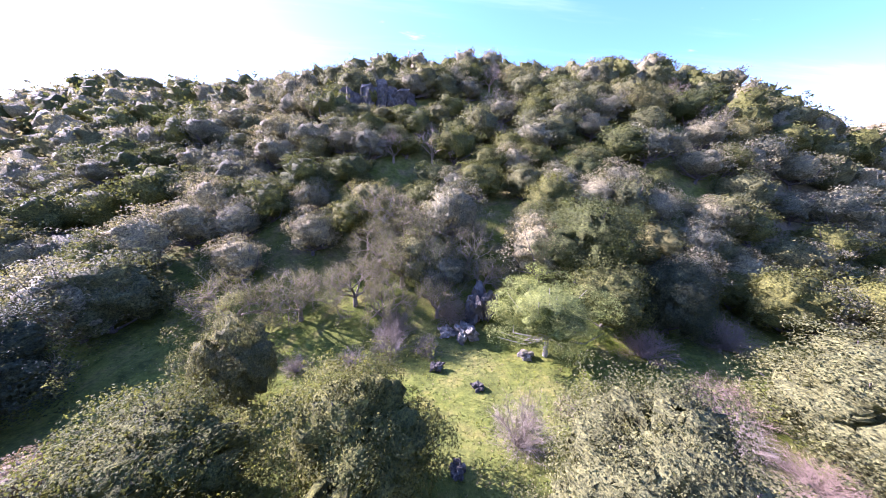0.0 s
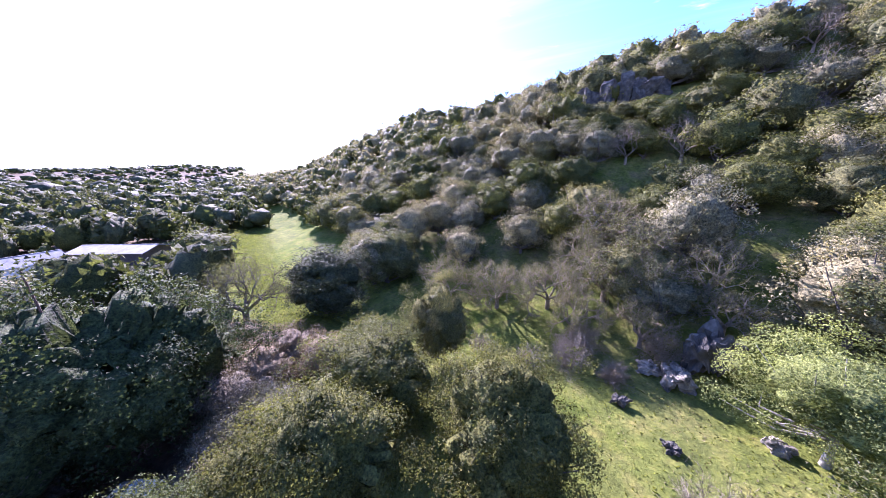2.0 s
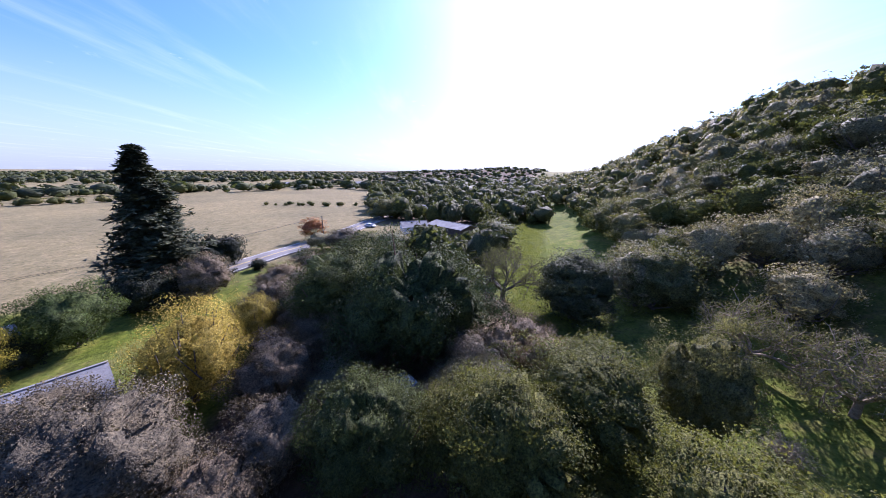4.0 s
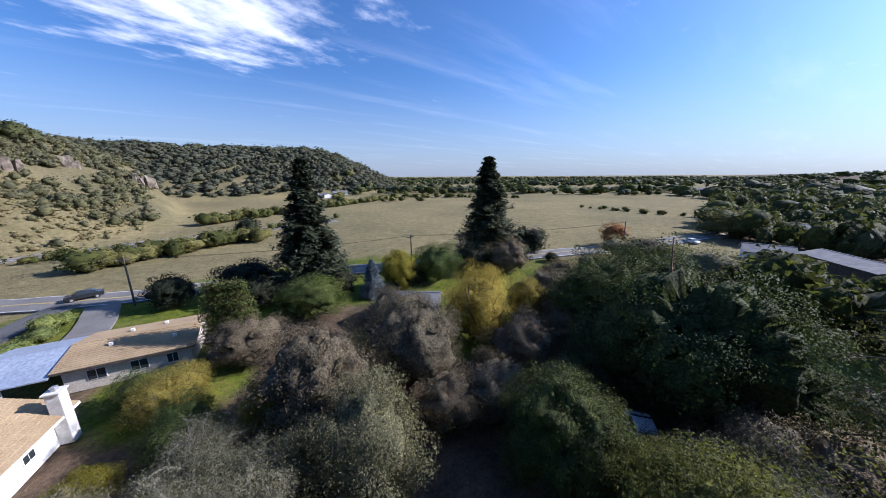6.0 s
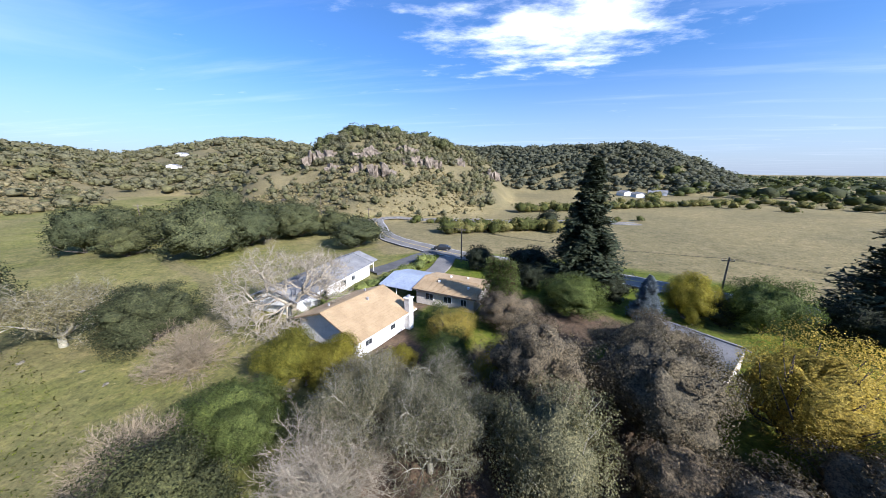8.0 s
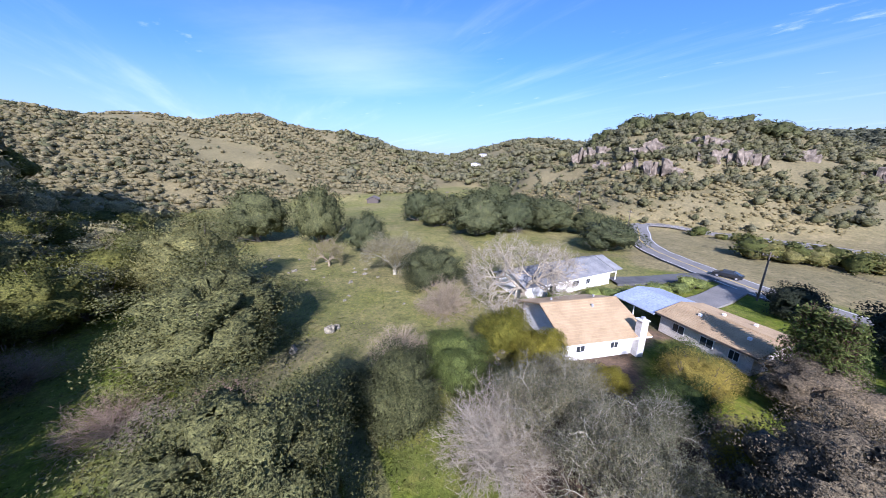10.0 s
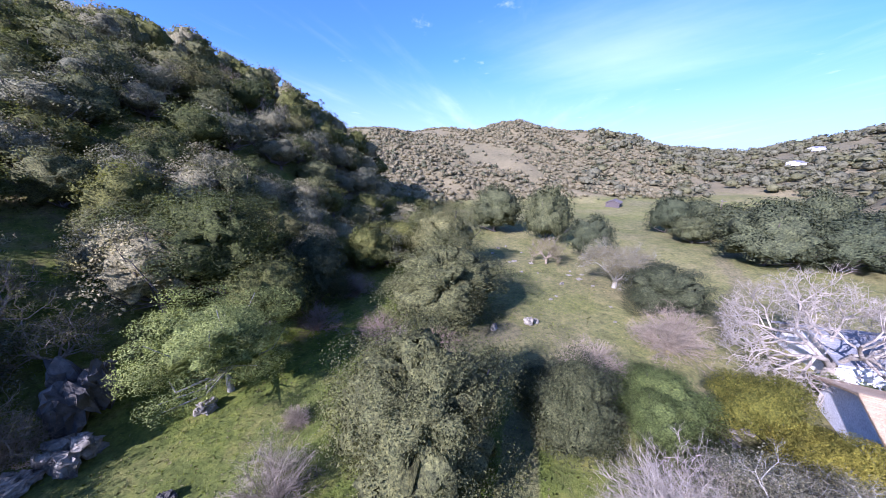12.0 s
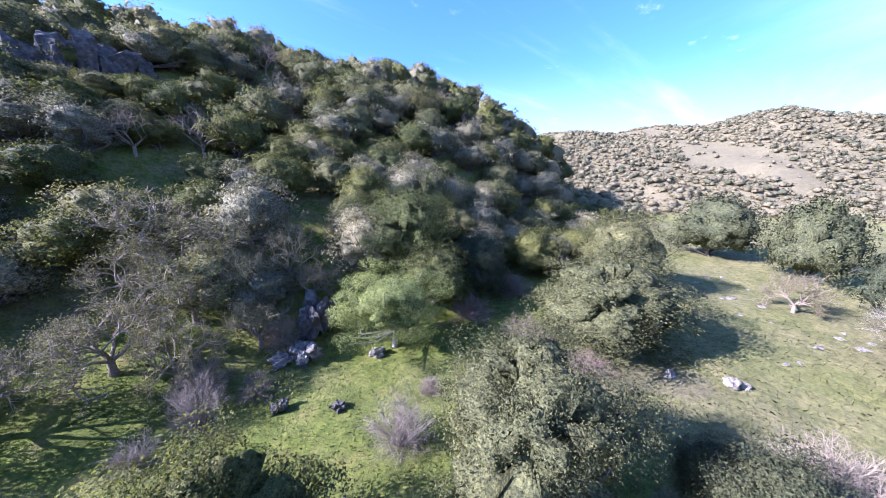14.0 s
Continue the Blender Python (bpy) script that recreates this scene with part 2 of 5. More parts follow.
def ground_height(x, y):
    x, y = np.asarray(x, float), np.asarray(y, float)
    d = np.hypot(x, y) + 1e-6
    az = np.degrees(np.arctan2(-x, y))
    big = ridge(az, d, [-60, -50, -46, -39, -33, -27, -19, -8, 9, 18, 30, 48, 57, 70, 80],
                [75, 60, 50, 36, 31, 29, 28, 29, 28, 28, 29, 31, 36, 60, 110],
                [130, 130, 132, 132, 126, 120, 115, 112, 112, 116, 130, 165, 205, 320, 420],
                [1, 7.5, 9.5, 13.4, 16.0, 15.8, 17.0, 17.5, 17.6, 15.8, 12.0, 8.8, 5, -0.8, -2])
    a = np.where(az < 0, az + 360, az)
    peak = ridge(a, d, [246, 252, 256, 260, 263, 270, 277.5, 285, 291, 297, 303, 312, 320],
                 [230, 220, 205, 195, 185, 180, 160, 140, 130, 115, 105, 105, 110],
                 [470, 470, 460, 450, 445, 435, 430, 430, 425, 420, 410, 400, 400],
                 [-1, 1.5, 3, 4.6, 5.3, 6, 7.8, 6.5, 6.6, 6.1, 6.5, 6, 4], cut=3, fall=0.25)
    knob = ridge(a, d, [188, 193, 198, 201, 205, 211, 218.6, 222, 226, 232, 238],
                 [150, 145, 138, 132, 128, 124, 120, 125, 130, 140, 160],
                 [255, 250, 245, 242, 240, 240, 240, 242, 250, 260, 270],
                 [-1, 2.0, 4.2, 5, 6.6, 7.4, 6.9, 5.2, 3.6, 2.2, 0], cut=4, straight=0.5)
    left = ridge(a, d, [214, 220, 226, 234.5, 240, 247, 253, 258, 263, 270],
                 [260, 260, 255, 250, 240, 240, 240, 240, 240, 240],
                 [600, 600, 600, 600, 620, 700, 700, 680, 640, 600],
                 [2, 3.8, 4.4, 5.0, 3.7, 2.1, 2.7, 3.2, 3.6, 3], cut=4, fall=0.2)
    mesa = ridge(a, d, [155, 160.6, 163, 167.4, 171, 179, 185, 198, 205, 212],
                 [360, 345, 340, 335, 330, 320, 310, 300, 300, 300],
                 [480, 480, 480, 480, 480, 480, 480, 480, 480, 480],
                 [-1, 0.5, 1.9, 4.0, 4.5, 4.3, 4.2, 4.4, 3.8, 2], cut=4, fall=0.2)
    far = ridge(a, d, [68, 74, 80, 86, 95, 104], [620] * 6, [950] * 6, [-0.6, 0, 0.5, 0.1, -0.3, -0.9], cut=3, fall=0.2)
    wild = np.maximum.reduce([big, peak, knob, left, mesa, far])
    rough = smooth(wild / 6.0)
    z = wild + rough * (1.6 * np.sin(x * 0.055 + 0.7) * np.sin(y * 0.06 + 0.2) + 0.9 * np.sin(x * 0.15 - y * 0.12))
    return z + (0.25 + 0.6 * rough) * ripple(x, y) * smooth(d / 60.0) * np.where(d > 600, 0.3, 1.0)

# ---- building helpers ----
def mesh_of(name, verts, faces, mats, index=None, smooth_faces=False):
    me = bpy.data.meshes.new(name)
    me.from_pydata(verts, [], faces)
    for m in mats:
        me.materials.append(m)
    if index is not None:
        me.polygons.foreach_set("material_index", index)
    if smooth_faces:
        me.polygons.foreach_set("use_smooth", [True] * len(me.polygons))
    me.update()
    return me


def quads_mesh(name, quads, mats, normals=None, body=None):
    """A mesh of loose leaves from an array (n, corners, 3), with the bodies of clumps (points, triangles, normals) where given."""
    n, k = quads.shape[:2]
    co, loops = quads.reshape(-1, 3), np.arange(n * k)
    starts = np.arange(0, n * k, k)
    nor = np.repeat(normals, k, axis=0) if normals is not None else None
    if body is not None:
        bv, bt, bn = body
        loops = np.concatenate([loops, bt.ravel() + n * k])
        starts = np.concatenate([starts, n * k + np.arange(0, bt.size, 3)])
        co, nor = np.concatenate([co, bv]), np.concatenate([nor, bn])
    me = bpy.data.meshes.new(name)
    me.vertices.add(len(co))
    me.vertices.foreach_set("co", np.ascontiguousarray(co, np.float32).ravel())
    me.loops.add(len(loops))
    me.loops.foreach_set("vertex_index", loops.astype(np.int32))
    me.polygons.add(len(starts))
    me.polygons.foreach_set("loop_start", starts.astype(np.int32))
    for m in mats:
        me.materials.append(m)
    me.update(calc_edges=True)
    if nor is not None:
        at = me.attributes.new("custom_normal", "FLOAT_VECTOR", "POINT")
        at.data.foreach_set("vector", nor.astype(np.float32).ravel())
    return me


def ball(cuts):
    bm = bmesh.new()
    bmesh.ops.create_icosphere(bm, subdivisions=cuts, radius=1)
    v, t = np.array([p.co[:] for p in bm.verts]), np.array([[p.index for p in f.verts] for f in bm.faces])
    bm.free()
    return v, t


BALLS = {k: ball(k) for k in range(1, 7)}


def exits(v, mid, bulge):
    """How far out of a cluster of balls each direction leads."""
    far = np.zeros(len(v))
    for k in range(0, len(v), 2000):
        along = v[k:k + 2000] @ mid.T
        disc = along ** 2 - np.sum(mid ** 2, axis=1) + bulge ** 2
        far[k:k + 2000] = np.max(np.where(disc > 0, along + np.sqrt(np.maximum(disc, 0)), 0), axis=1)
    return far


def crown_core(rng, mid, bulge, c0, rad, cuts, shrink, ragged):
    """The leafy mass of a crown: one closed ragged body that follows its clumps."""
    v, t = BALLS[cuts]
    far = np.clip(exits(v, mid, bulge), 0.62, 0.94)
    pos = c0 + v * rad * (far * shrink * (1 + ragged * rng.uniform(-1, 1, len(v))))[:, None]
    pos += rng.normal(size=pos.shape) * 0.5 * ragged * float(np.mean(rad))
    pos[:, 2] = np.maximum(pos[:, 2], 0.02 * c0[2])
    face = np.cross(pos[t[:, 1]] - pos[t[:, 0]], pos[t[:, 2]] - pos[t[:, 0]])
    face /= np.linalg.norm(face, axis=1)[:, None] + 1e-9
    nor = np.zeros_like(pos)
    for k in range(3):
        np.add.at(nor, t[:, k], face)
    nor = nor / (np.linalg.norm(nor, axis=1)[:, None] + 1e-9) + 0.35 * v
    return pos, t, nor / (np.linalg.norm(nor, axis=1)[:, None] + 1e-9)


def rounded(tris, out, soft=0.75):
    """Turn each leaf outwards and give it a normal between its own and its clump's."""
    own = np.cross(tris[:, 1] - tris[:, 0], tris[:, 2] - tris[:, 0])
    own /= np.linalg.norm(own, axis=1)[:, None] + 1e-12
    out = out / (np.linalg.norm(out, axis=1)[:, None] + 1e-12)
    back = np.sum(own * out, axis=1) < 0
    tris[back] = tris[back][:, ::-1]
    own[back] *= -1
    nor = own * (1 - soft) + out * soft
    return tris, nor / (np.linalg.norm(nor, axis=1)[:, None] + 1e-12)


def part(name, data, parent, label="", m=None):
    """One mesh under a thing or a part. data: a bmesh or a mesh."""
    if isinstance(data, bmesh.types.BMesh):
        me = bpy.data.meshes.new(name)
        data.to_mesh(me)
        data.free()
        data = me
    ob = new(name, data)
    ob.parent = parent
    if m is not None:
        ob.matrix_basis = m
    if label:
        ob["label"] = label
    return ob


def leaves(rng, centres, normals, size, aspect=0.8, spread=0.6):
    """Three-cornered leaves at the centres, tilted at random about the normals."""
    n = len(centres)
    nor = normals + spread * rng.normal(size=(n, 3))
    nor /= np.linalg.norm(nor, axis=1)[:, None] + 1e-9
    u = np.cross(nor, rng.normal(size=(n, 3)))
    u /= np.linalg.norm(u, axis=1)[:, None] + 1e-9
    v = np.cross(nor, u)
    s = (size * (0.6 + 0.8 * rng.random(n)))[:, None]
    u, v = u * s, v * s * aspect
    skew = (rng.random(n) * 0.8 - 0.4)[:, None]
    return np.stack([centres - u - v * 0.5, centres + u - v * 0.5, centres + u * skew + v], 1)


def unit(rng, n, low=-1.0):
    z = low + (1 - low) * rng.random(n)
    a = 2 * np.pi * rng.random(n)
    r = np.sqrt(np.maximum(0, 1 - z * z))
    return np.stack([r * np.cos(a), r * np.sin(a), z], 1)


def tube(verts, faces, p, q, r0, r1, sides=5):
    """A tapered limb from p to q, added to lists."""
    p, q = Vector(p), Vector(q)
    d = q - p
    if d.length < 1e-5:
        return
    a = d.orthogonal().normalized()
    b = d.normalized().cross(a)
    k = len(verts)
    for c, r in ((p, r0), (q, r1)):
        for i in range(sides):
            t = 2 * math.pi * i / sides
            verts.append(tuple(c + a * (r * math.cos(t)) + b * (r * math.sin(t))))
    for i in range(sides):
        j = (i + 1) % sides
        faces.append((k + i, k + j, k + sides + j, k + sides + i))


def crown_leaves(rng, h, w, count, size, base=0.28, clumps=90, flat=0.75, spread=0.5, lobes=9, fine=0.16, solid=3, shrink=0.86, ragged=0.04):
    """A broad crown for a tree of height h and width w: boughs that bulge from a dome, covered in leafy clumps, with shadowed gaps."""
    c0 = np.array([0, 0, h * (base + (1 - base) * 0.44)])
    rad = np.array([w * 0.5, w * 0.5, h * (1 - base) * 0.56])
    mean = float(np.mean(rad))
    k = np.arange(lobes) + 0.5
    z = 1 - 1.6 * k / lobes
    a = 2.4 * k + 0.5 * rng.normal(size=lobes)
    ring = np.sqrt(np.maximum(0, 1 - z * z))
    way = np.stack([ring * np.cos(a), ring * np.sin(a), z], 1) + 0.14 * rng.normal(size=(lobes, 3))
    bulge = (0.32 + 0.14 * rng.random(lobes)) * (10 / max(lobes, 5)) ** 0.3
    mid = way * (0.96 - bulge + 0.06 * rng.normal(size=lobes))[:, None]

    d = unit(rng, clumps, -0.7)
    out = np.maximum(exits(d, mid, bulge), 0.5)
    cc = c0 + d * rad * (out * (0.84 + 0.14 * rng.random(clumps)))[:, None]
    cc[:, 2] = np.maximum(cc[:, 2], 0.06 * h)
    cr = mean * fine * (0.7 + 0.7 * rng.random(clumps))
    near = np.argmin(np.linalg.norm((d * out[:, None])[:, None] - mid[None], axis=2), axis=1)
    bough = d * out[:, None] - mid[near]
    which = rng.choice(clumps, count, p=cr ** 2 / np.sum(cr ** 2))
    e = unit(rng, count, -0.75)
    pos = cc[which] + e * (cr[which] * (0.7 + 0.5 * rng.random(count)))[:, None] * np.array([1.2, 1.2, flat])
    soft = 0.55 * e * np.array([1, 1, 1.2]) + 1.3 * bough[which] / (np.linalg.norm(bough[which], axis=1)[:, None] + 1e-9) + 0.3 * (pos - c0) / rad
    tris, nor = rounded(leaves(rng, pos, e * np.array([1, 1, 1.3]), np.full(count, size), spread=spread), soft, 0.55)
    return tris, nor, cc, cr, crown_core(rng, (cc - c0) / rad, cr / mean, c0, rad, solid, shrink, ragged) if solid else None


def trunk_mesh(rng, h, w, cc, mat, girth=None, base=0.28, limbs=9, sides=6):
    v, f = [], []
    g = girth or max(0.14, 0.032 * h)
    lean = rng.normal(size=2) * 0.03 * h
    fork = Vector((lean[0], lean[1], h * (base + 0.06)))
    mid = Vector((lean[0] * 0.3, lean[1] * 0.3, fork.z * 0.5))
    tube(v, f, (0, 0, -0.3), mid, g * 1.25, g * 0.95, sides)
    tube(v, f, mid, fork, g * 0.95, g * 0.75, sides)
    order = np.argsort(rng.random(len(cc)))[:limbs]
    for k in order:
        c = Vector(cc[k])
        j = fork.lerp(c, 0.5) + Vector(rng.normal(size=3) * 0.05 * h)
        j.z = fork.z + (c.z - fork.z) * 0.35
        tube(v, f, fork, j, g * 0.5, g * 0.3, 5)
        tube(v, f, j, c, g * 0.3, g * 0.1, 4)
    return mesh_of("trunk", v, f, [mat], smooth_faces=True)


def broadleaf(name, seed, h, w, leaf, bark, count, size, base=0.28, clumps=90, flat=0.75, limbs=9, spread=0.5, fine=0.16, lobes=9, girth=None, solid=4, shrink=0.8, ragged=0.04):
    """A master tree, kept as meshes and set out at its places; parts trunk and crown."""
    rng = np.random.default_rng(seed)
    q, nor, cc, cr, body = crown_leaves(rng, h, w, count, size, base, clumps, flat, spread, lobes, fine, solid, shrink, ragged)
    return {"name": name, "h": h, "w": w, "parts": [("trunk", trunk_mesh(rng, h, w, cc, bark, girth, base=base, limbs=limbs)), ("crown", quads_mesh("crown", q, [leaf], nor, body))]}


def bare_tree(name, seed, h, w, bark, levels=5, girth=0.3, kids=3, twist=0.55, droop=0.0, base=0.22, twig=None, leaf=None, count=0, size=0.1, fluff=0.3, stout=0.42):
    """A tree whose limbs show: limbs that fork down to fine twigs, leafless or with thin leaves about the twigs."""
    rng = np.random.default_rng(seed)
    tv, tf, bv, bf = [], [], [], []

    def grow(p, d, length, r, level):
        d = Vector(d).normalized()
        bend = (d + Vector(rng.normal(size=3)) * 0.22).normalized()
        m = p + d * length * 0.5
        e = m + bend * length * 0.5
        v, f = (tv, tf) if level < 2 else (bv, bf)
        sides = 6 if level < 2 else (4 if level < 3 else 3)
        if level >= levels:
            a = d.orthogonal().normalized() * r
            b = d.cross(a)
            k = len(v)
            v.extend((tuple(p + a), tuple(p - a * 0.5 + b * 0.87), tuple(p - a * 0.5 - b * 0.87), tuple(e)))
            f.extend(((k, k + 1, k + 3), (k + 1, k + 2, k + 3), (k + 2, k, k + 3)))
            return
        if level == levels - 1:
            tube(v, f, p, e, r, r * 0.62, 3)
        else:
            tube(v, f, p, m, r, r * 0.82, sides)
            tube(v, f, m, e, r * 0.82, r * 0.62, sides)
        n = kids + (1 if rng.random() < 0.5 else 0)
        for k in range(n):
            side = Vector(rng.normal(size=3))
            side = (side - side.project(bend)).normalized()
            nd = (bend * (1 - twist) + side * (twist + 0.25 * rng.random()) + Vector((0, 0, 0.12 - droop * level))).normalized()
            start = m.lerp(e, 0.2 + 0.8 * rng.random()) if k else e
            grow(start, nd, length * (0.62 + 0.22 * rng.random()), r * (stout + 0.18 * rng.random()), level + 1)

    tube(tv, tf, (0, 0, -0.3), (0, 0, h * base), girth * 1.3, girth, 7)
    for k in range(5):
        a = 2 * math.pi * (k + 0.4 * rng.random()) / 5
        up = 0.55 + 0.9 * rng.random()
        grow(Vector((0, 0, h * base)), (math.cos(a), math.sin(a), up), 0.25 * h, girth * 0.65, 0)
    for vv in (tv, bv):
        a = np.array(vv)
        vv[:] = [tuple(x) for x in a]
    top = max(v[2] for v in bv)
    wide = np.percentile(np.hypot(*np.array(bv)[:, :2].T), 97) * 2
    s = Vector((w / wide, w / wide, h / top))
    tv = [(x * s.x, y * s.y, z * s.z) for x, y, z in tv]
    bv = [(x * s.x, y * s.y, z * s.z) for x, y, z in bv]
    made = [("trunk", mesh_of("trunk", tv, tf, [bark], smooth_faces=True)), ("branch_crown", mesh_of("branch_crown", bv, bf, [twig or bark]))]
    if leaf:
        tips = np.array(bv)
        tips = tips[tips[:, 2] > h * base * 0.6]
        pos = tips[rng.integers(0, len(tips), count)] + rng.normal(size=(count, 3)) * fluff
        out = pos - np.array([0, 0, h * 0.35])
        out /= np.linalg.norm(out, axis=1)[:, None]
        made.append(("crown", quads_mesh("crown", leaves(rng, pos, out, np.full(count, size), spread=0.7), [leaf])))
    return {"name": name, "h": h, "w": w, "parts": made}


def twig_fan(name, seed, h, w, bark, stems=110, twigs=9, girth=0.05, low=0.05):
    """A leafless shrub: many stems that spread from the foot and split into fine twigs."""
    rng = np.random.default_rng(seed)
    tv, tf, bv, bf = [], [], [], []

    def sliver(p, q, r):
        d = (q - p).normalized()
        a = d.orthogonal() * r
        b = d.cross(a)
        k = len(bv)
        bv.extend((tuple(p + a), tuple(p - a * 0.5 + b * 0.87), tuple(p - a * 0.5 - b * 0.87), tuple(q)))
        bf.extend(((k, k + 1, k + 3), (k + 1, k + 2, k + 3), (k + 2, k, k + 3)))

    for d in unit(rng, stems, low):
        reach = Vector((d[0] * w * 0.5, d[1] * w * 0.5, d[2] * h)) * (0.6 + 0.4 * rng.random())
        foot = Vector((rng.normal() * 0.03 * w, rng.normal() * 0.03 * w, -0.1))
        mid = foot + reach * 0.5 + Vector(rng.normal(size=3)) * 0.05 * w + Vector((0, 0, 0.06 * h))
        tip = foot + reach
        r = girth * (0.6 + 0.8 * rng.random())
        tube(tv, tf, foot, mid, r, r * 0.6, 4)
        tube(bv, bf, mid, tip, r * 0.6, r * 0.2, 3)
        for _ in range(twigs):
            t = 0.35 + 0.65 * rng.random()
            p = foot.lerp(mid, t * 2) if t < 0.5 else mid.lerp(tip, t * 2 - 1)
            way = reach.normalized() * 0.8 + Vector(rng.normal(size=3)) * 0.6
            e = p + way.normalized() * (0.06 + 0.09 * rng.random()) * w
            sliver(p, e, r * 0.4)
            for _ in range(2):
                q = p.lerp(e, 0.3 + 0.6 * rng.random())
                sliver(q, q + (way.normalized() + Vector(rng.normal(size=3)) * 0.6).normalized() * 0.06 * w, r * 0.25)
    return {"name": name, "h": h, "w": w, "parts": [("trunk", mesh_of("trunk", tv, tf, [bark], smooth_faces=True)), ("branch_crown", mesh_of("branch_crown", bv, bf, [bark]))]}


def conifer(name, seed, h, w, leaf, bark, whorls=30, per=9, count=16, size=0.35, taper=1.0, droop=0.25, gap=0.1, ragged=0.35):
    """A spire with whorls of drooping sprays."""
    rng = np.random.default_rng(seed)
    v, f = [], []
    tube(v, f, (0, 0, -0.3), (0, 0, h * 0.5), 0.022 * h, 0.012 * h, 8)
    tube(v, f, (0, 0, h * 0.5), (0, 0, h * 0.98), 0.012 * h, 0.003 * h, 6)
    pos, nor = [], []
    for i in range(whorls):
        t = (i + rng.random() * 0.6) / whorls
        z = h * (gap + (0.985 - gap) * t)
        reach = 0.5 * w * ((1 - t) ** taper * 0.92 + 0.04) * (0.85 if t < 0.08 else 1.0)
        for k in range(per):
            a = 2 * math.pi * (k + rng.random()) / per
            r = reach * (1 - ragged * rng.random())
            tip = np.array([math.cos(a) * r, math.sin(a) * r, z - droop * r + 0.1 * rng.normal()])
            tube(v, f, (0, 0, z), tuple(tip * np.array([0.8, 0.8, 1]) + np.array([0, 0, 0.1 * r])), 0.02 + 0.012 * r, 0.01, 3)
            for c in range(count):
                s = 0.25 + 0.75 * rng.random() ** 0.7
                q = np.array([tip[0] * s, tip[1] * s, z + (tip[2] - z) * s ** 1.4])
                pos.append(q + rng.normal(size=3) * np.array([0.1, 0.1, 0.1]) * (0.5 + r))
                nor.append((0.25 * math.cos(a), 0.25 * math.sin(a), 1.0))
    q = leaves(rng, np.array(pos), np.array(nor), np.full(len(pos), size), aspect=0.45, spread=0.45)
    return {"name": name, "h": h, "w": w, "parts": [("trunk", mesh_of("trunk", v, f, [bark], smooth_faces=True)), ("crown", quads_mesh("crown", q, [leaf]))]}


def plant(kind, x, y, h, w, label, category="tree", group="", turn=None, sink=0.0, name=None):
    """Set a tree of a kind at (x, y), scaled to its height and width."""
    z = float(ground_height(x, y)) - sink
    top = new(name or kind["name"])
    turn = (x * 37.7 + y * 91.3) % 360 if turn is None else turn
    w *= 1.1
    top.matrix_basis = pose(x, y, z, 0, 0, turn) @ Matrix.Diagonal((w / kind["w"], w / kind["w"], h / kind["h"], 1))
    for n, me in kind["parts"]:
        part(n, me, top)
    return tagged(top, label, category, group)


# ---- the ground, one sheet to the horizon ----
TRACKS = [([(8, 2), (12, 1), (17, 1.5), (21, -5), (24, -14), (28, -18)], 2.0), ([(40, -20), (62, -32), (82, -36), (110, -58)], 2.4), ([(60, -32), (50, -58), (42, -70)], 2.2),
          ([(22, 15), (26, 10), (32, 5)], 3.0), ([(30, -18), (24, -19)], 2.5)]


def land_masks(x, y):
    d = np.hypot(x, y)
    az = np.degrees(np.arctan2(-x, y)) % 360
    hill = smooth((ground_height(x, y) - 1.5) / 4.0)
    big = smooth((60 - np.abs((az + 180) % 360 - 180 - 12)) / 12.0)
    field = smooth((az - 84) / 10) * smooth((216 - az) / 6) * smooth((d - 70) / 6)
    meadow = smooth((az - 206) / 8) * smooth((302 - az) / 8) * smooth((d - 12) / 14)
    slope = hill * smooth((az - 150) / 10) * smooth((318 - az) / 6)
    near_foot = smooth((75 - np.abs((az + 180) % 360 - 180 - 5)) / 15.0) * smooth((45 - d) / 8)
    dry = np.clip(0.06 * near_foot + 0.95 * field + 0.3 * meadow + 0.95 * slope * (1 - 0.42 * smooth((az - 250) / 8)) + 0.35 * smooth((d - 380) / 200), 0, 1)
    wood = smooth((az - 84) / 12) * smooth((236 - az) / 14) * smooth((50 - d) / 14)
    yard = np.maximum(smooth((9 - np.hypot(x - 11, y + 33)) / 4), smooth((10 - np.hypot((x + 17) / 1.6, y + 29)) / 4))
    wood = wood * (1 - 0.9 * yard)
    foot = smooth((75 - np.abs((az + 180) % 360 - 180 - 5)) / 15.0) * smooth((d - 25) / 8) * smooth((120 - d) / 30)
    litter = np.clip(0.75 * wood + 0.08 * slope * smooth((az - 250) / 8) + 0.16 * hill * big + 0.12 * foot, 0, 1)
    bare = np.zeros_like(d)
    for track, wide in TRACKS:
        for (x0, y0), (x1, y1) in zip(track, track[1:]):
            t = np.clip(((x - x0) * (x1 - x0) + (y - y0) * (y1 - y0)) / ((x1 - x0) ** 2 + (y1 - y0) ** 2), 0, 1)
            bare = np.maximum(bare, smooth((wide - np.hypot(x - x0 - t * (x1 - x0), y - y0 - t * (y1 - y0))) / wide * 1.4))
    village = smooth((az - 72) / 6) * smooth((107 - az) / 5) * smooth((d - 105) / 12)
    litter = np.clip(litter + 0.5 * village, 0, 1)
    return dry, litter, slope * (1 - 0.5 * smooth((az - 250) / 8)), bare


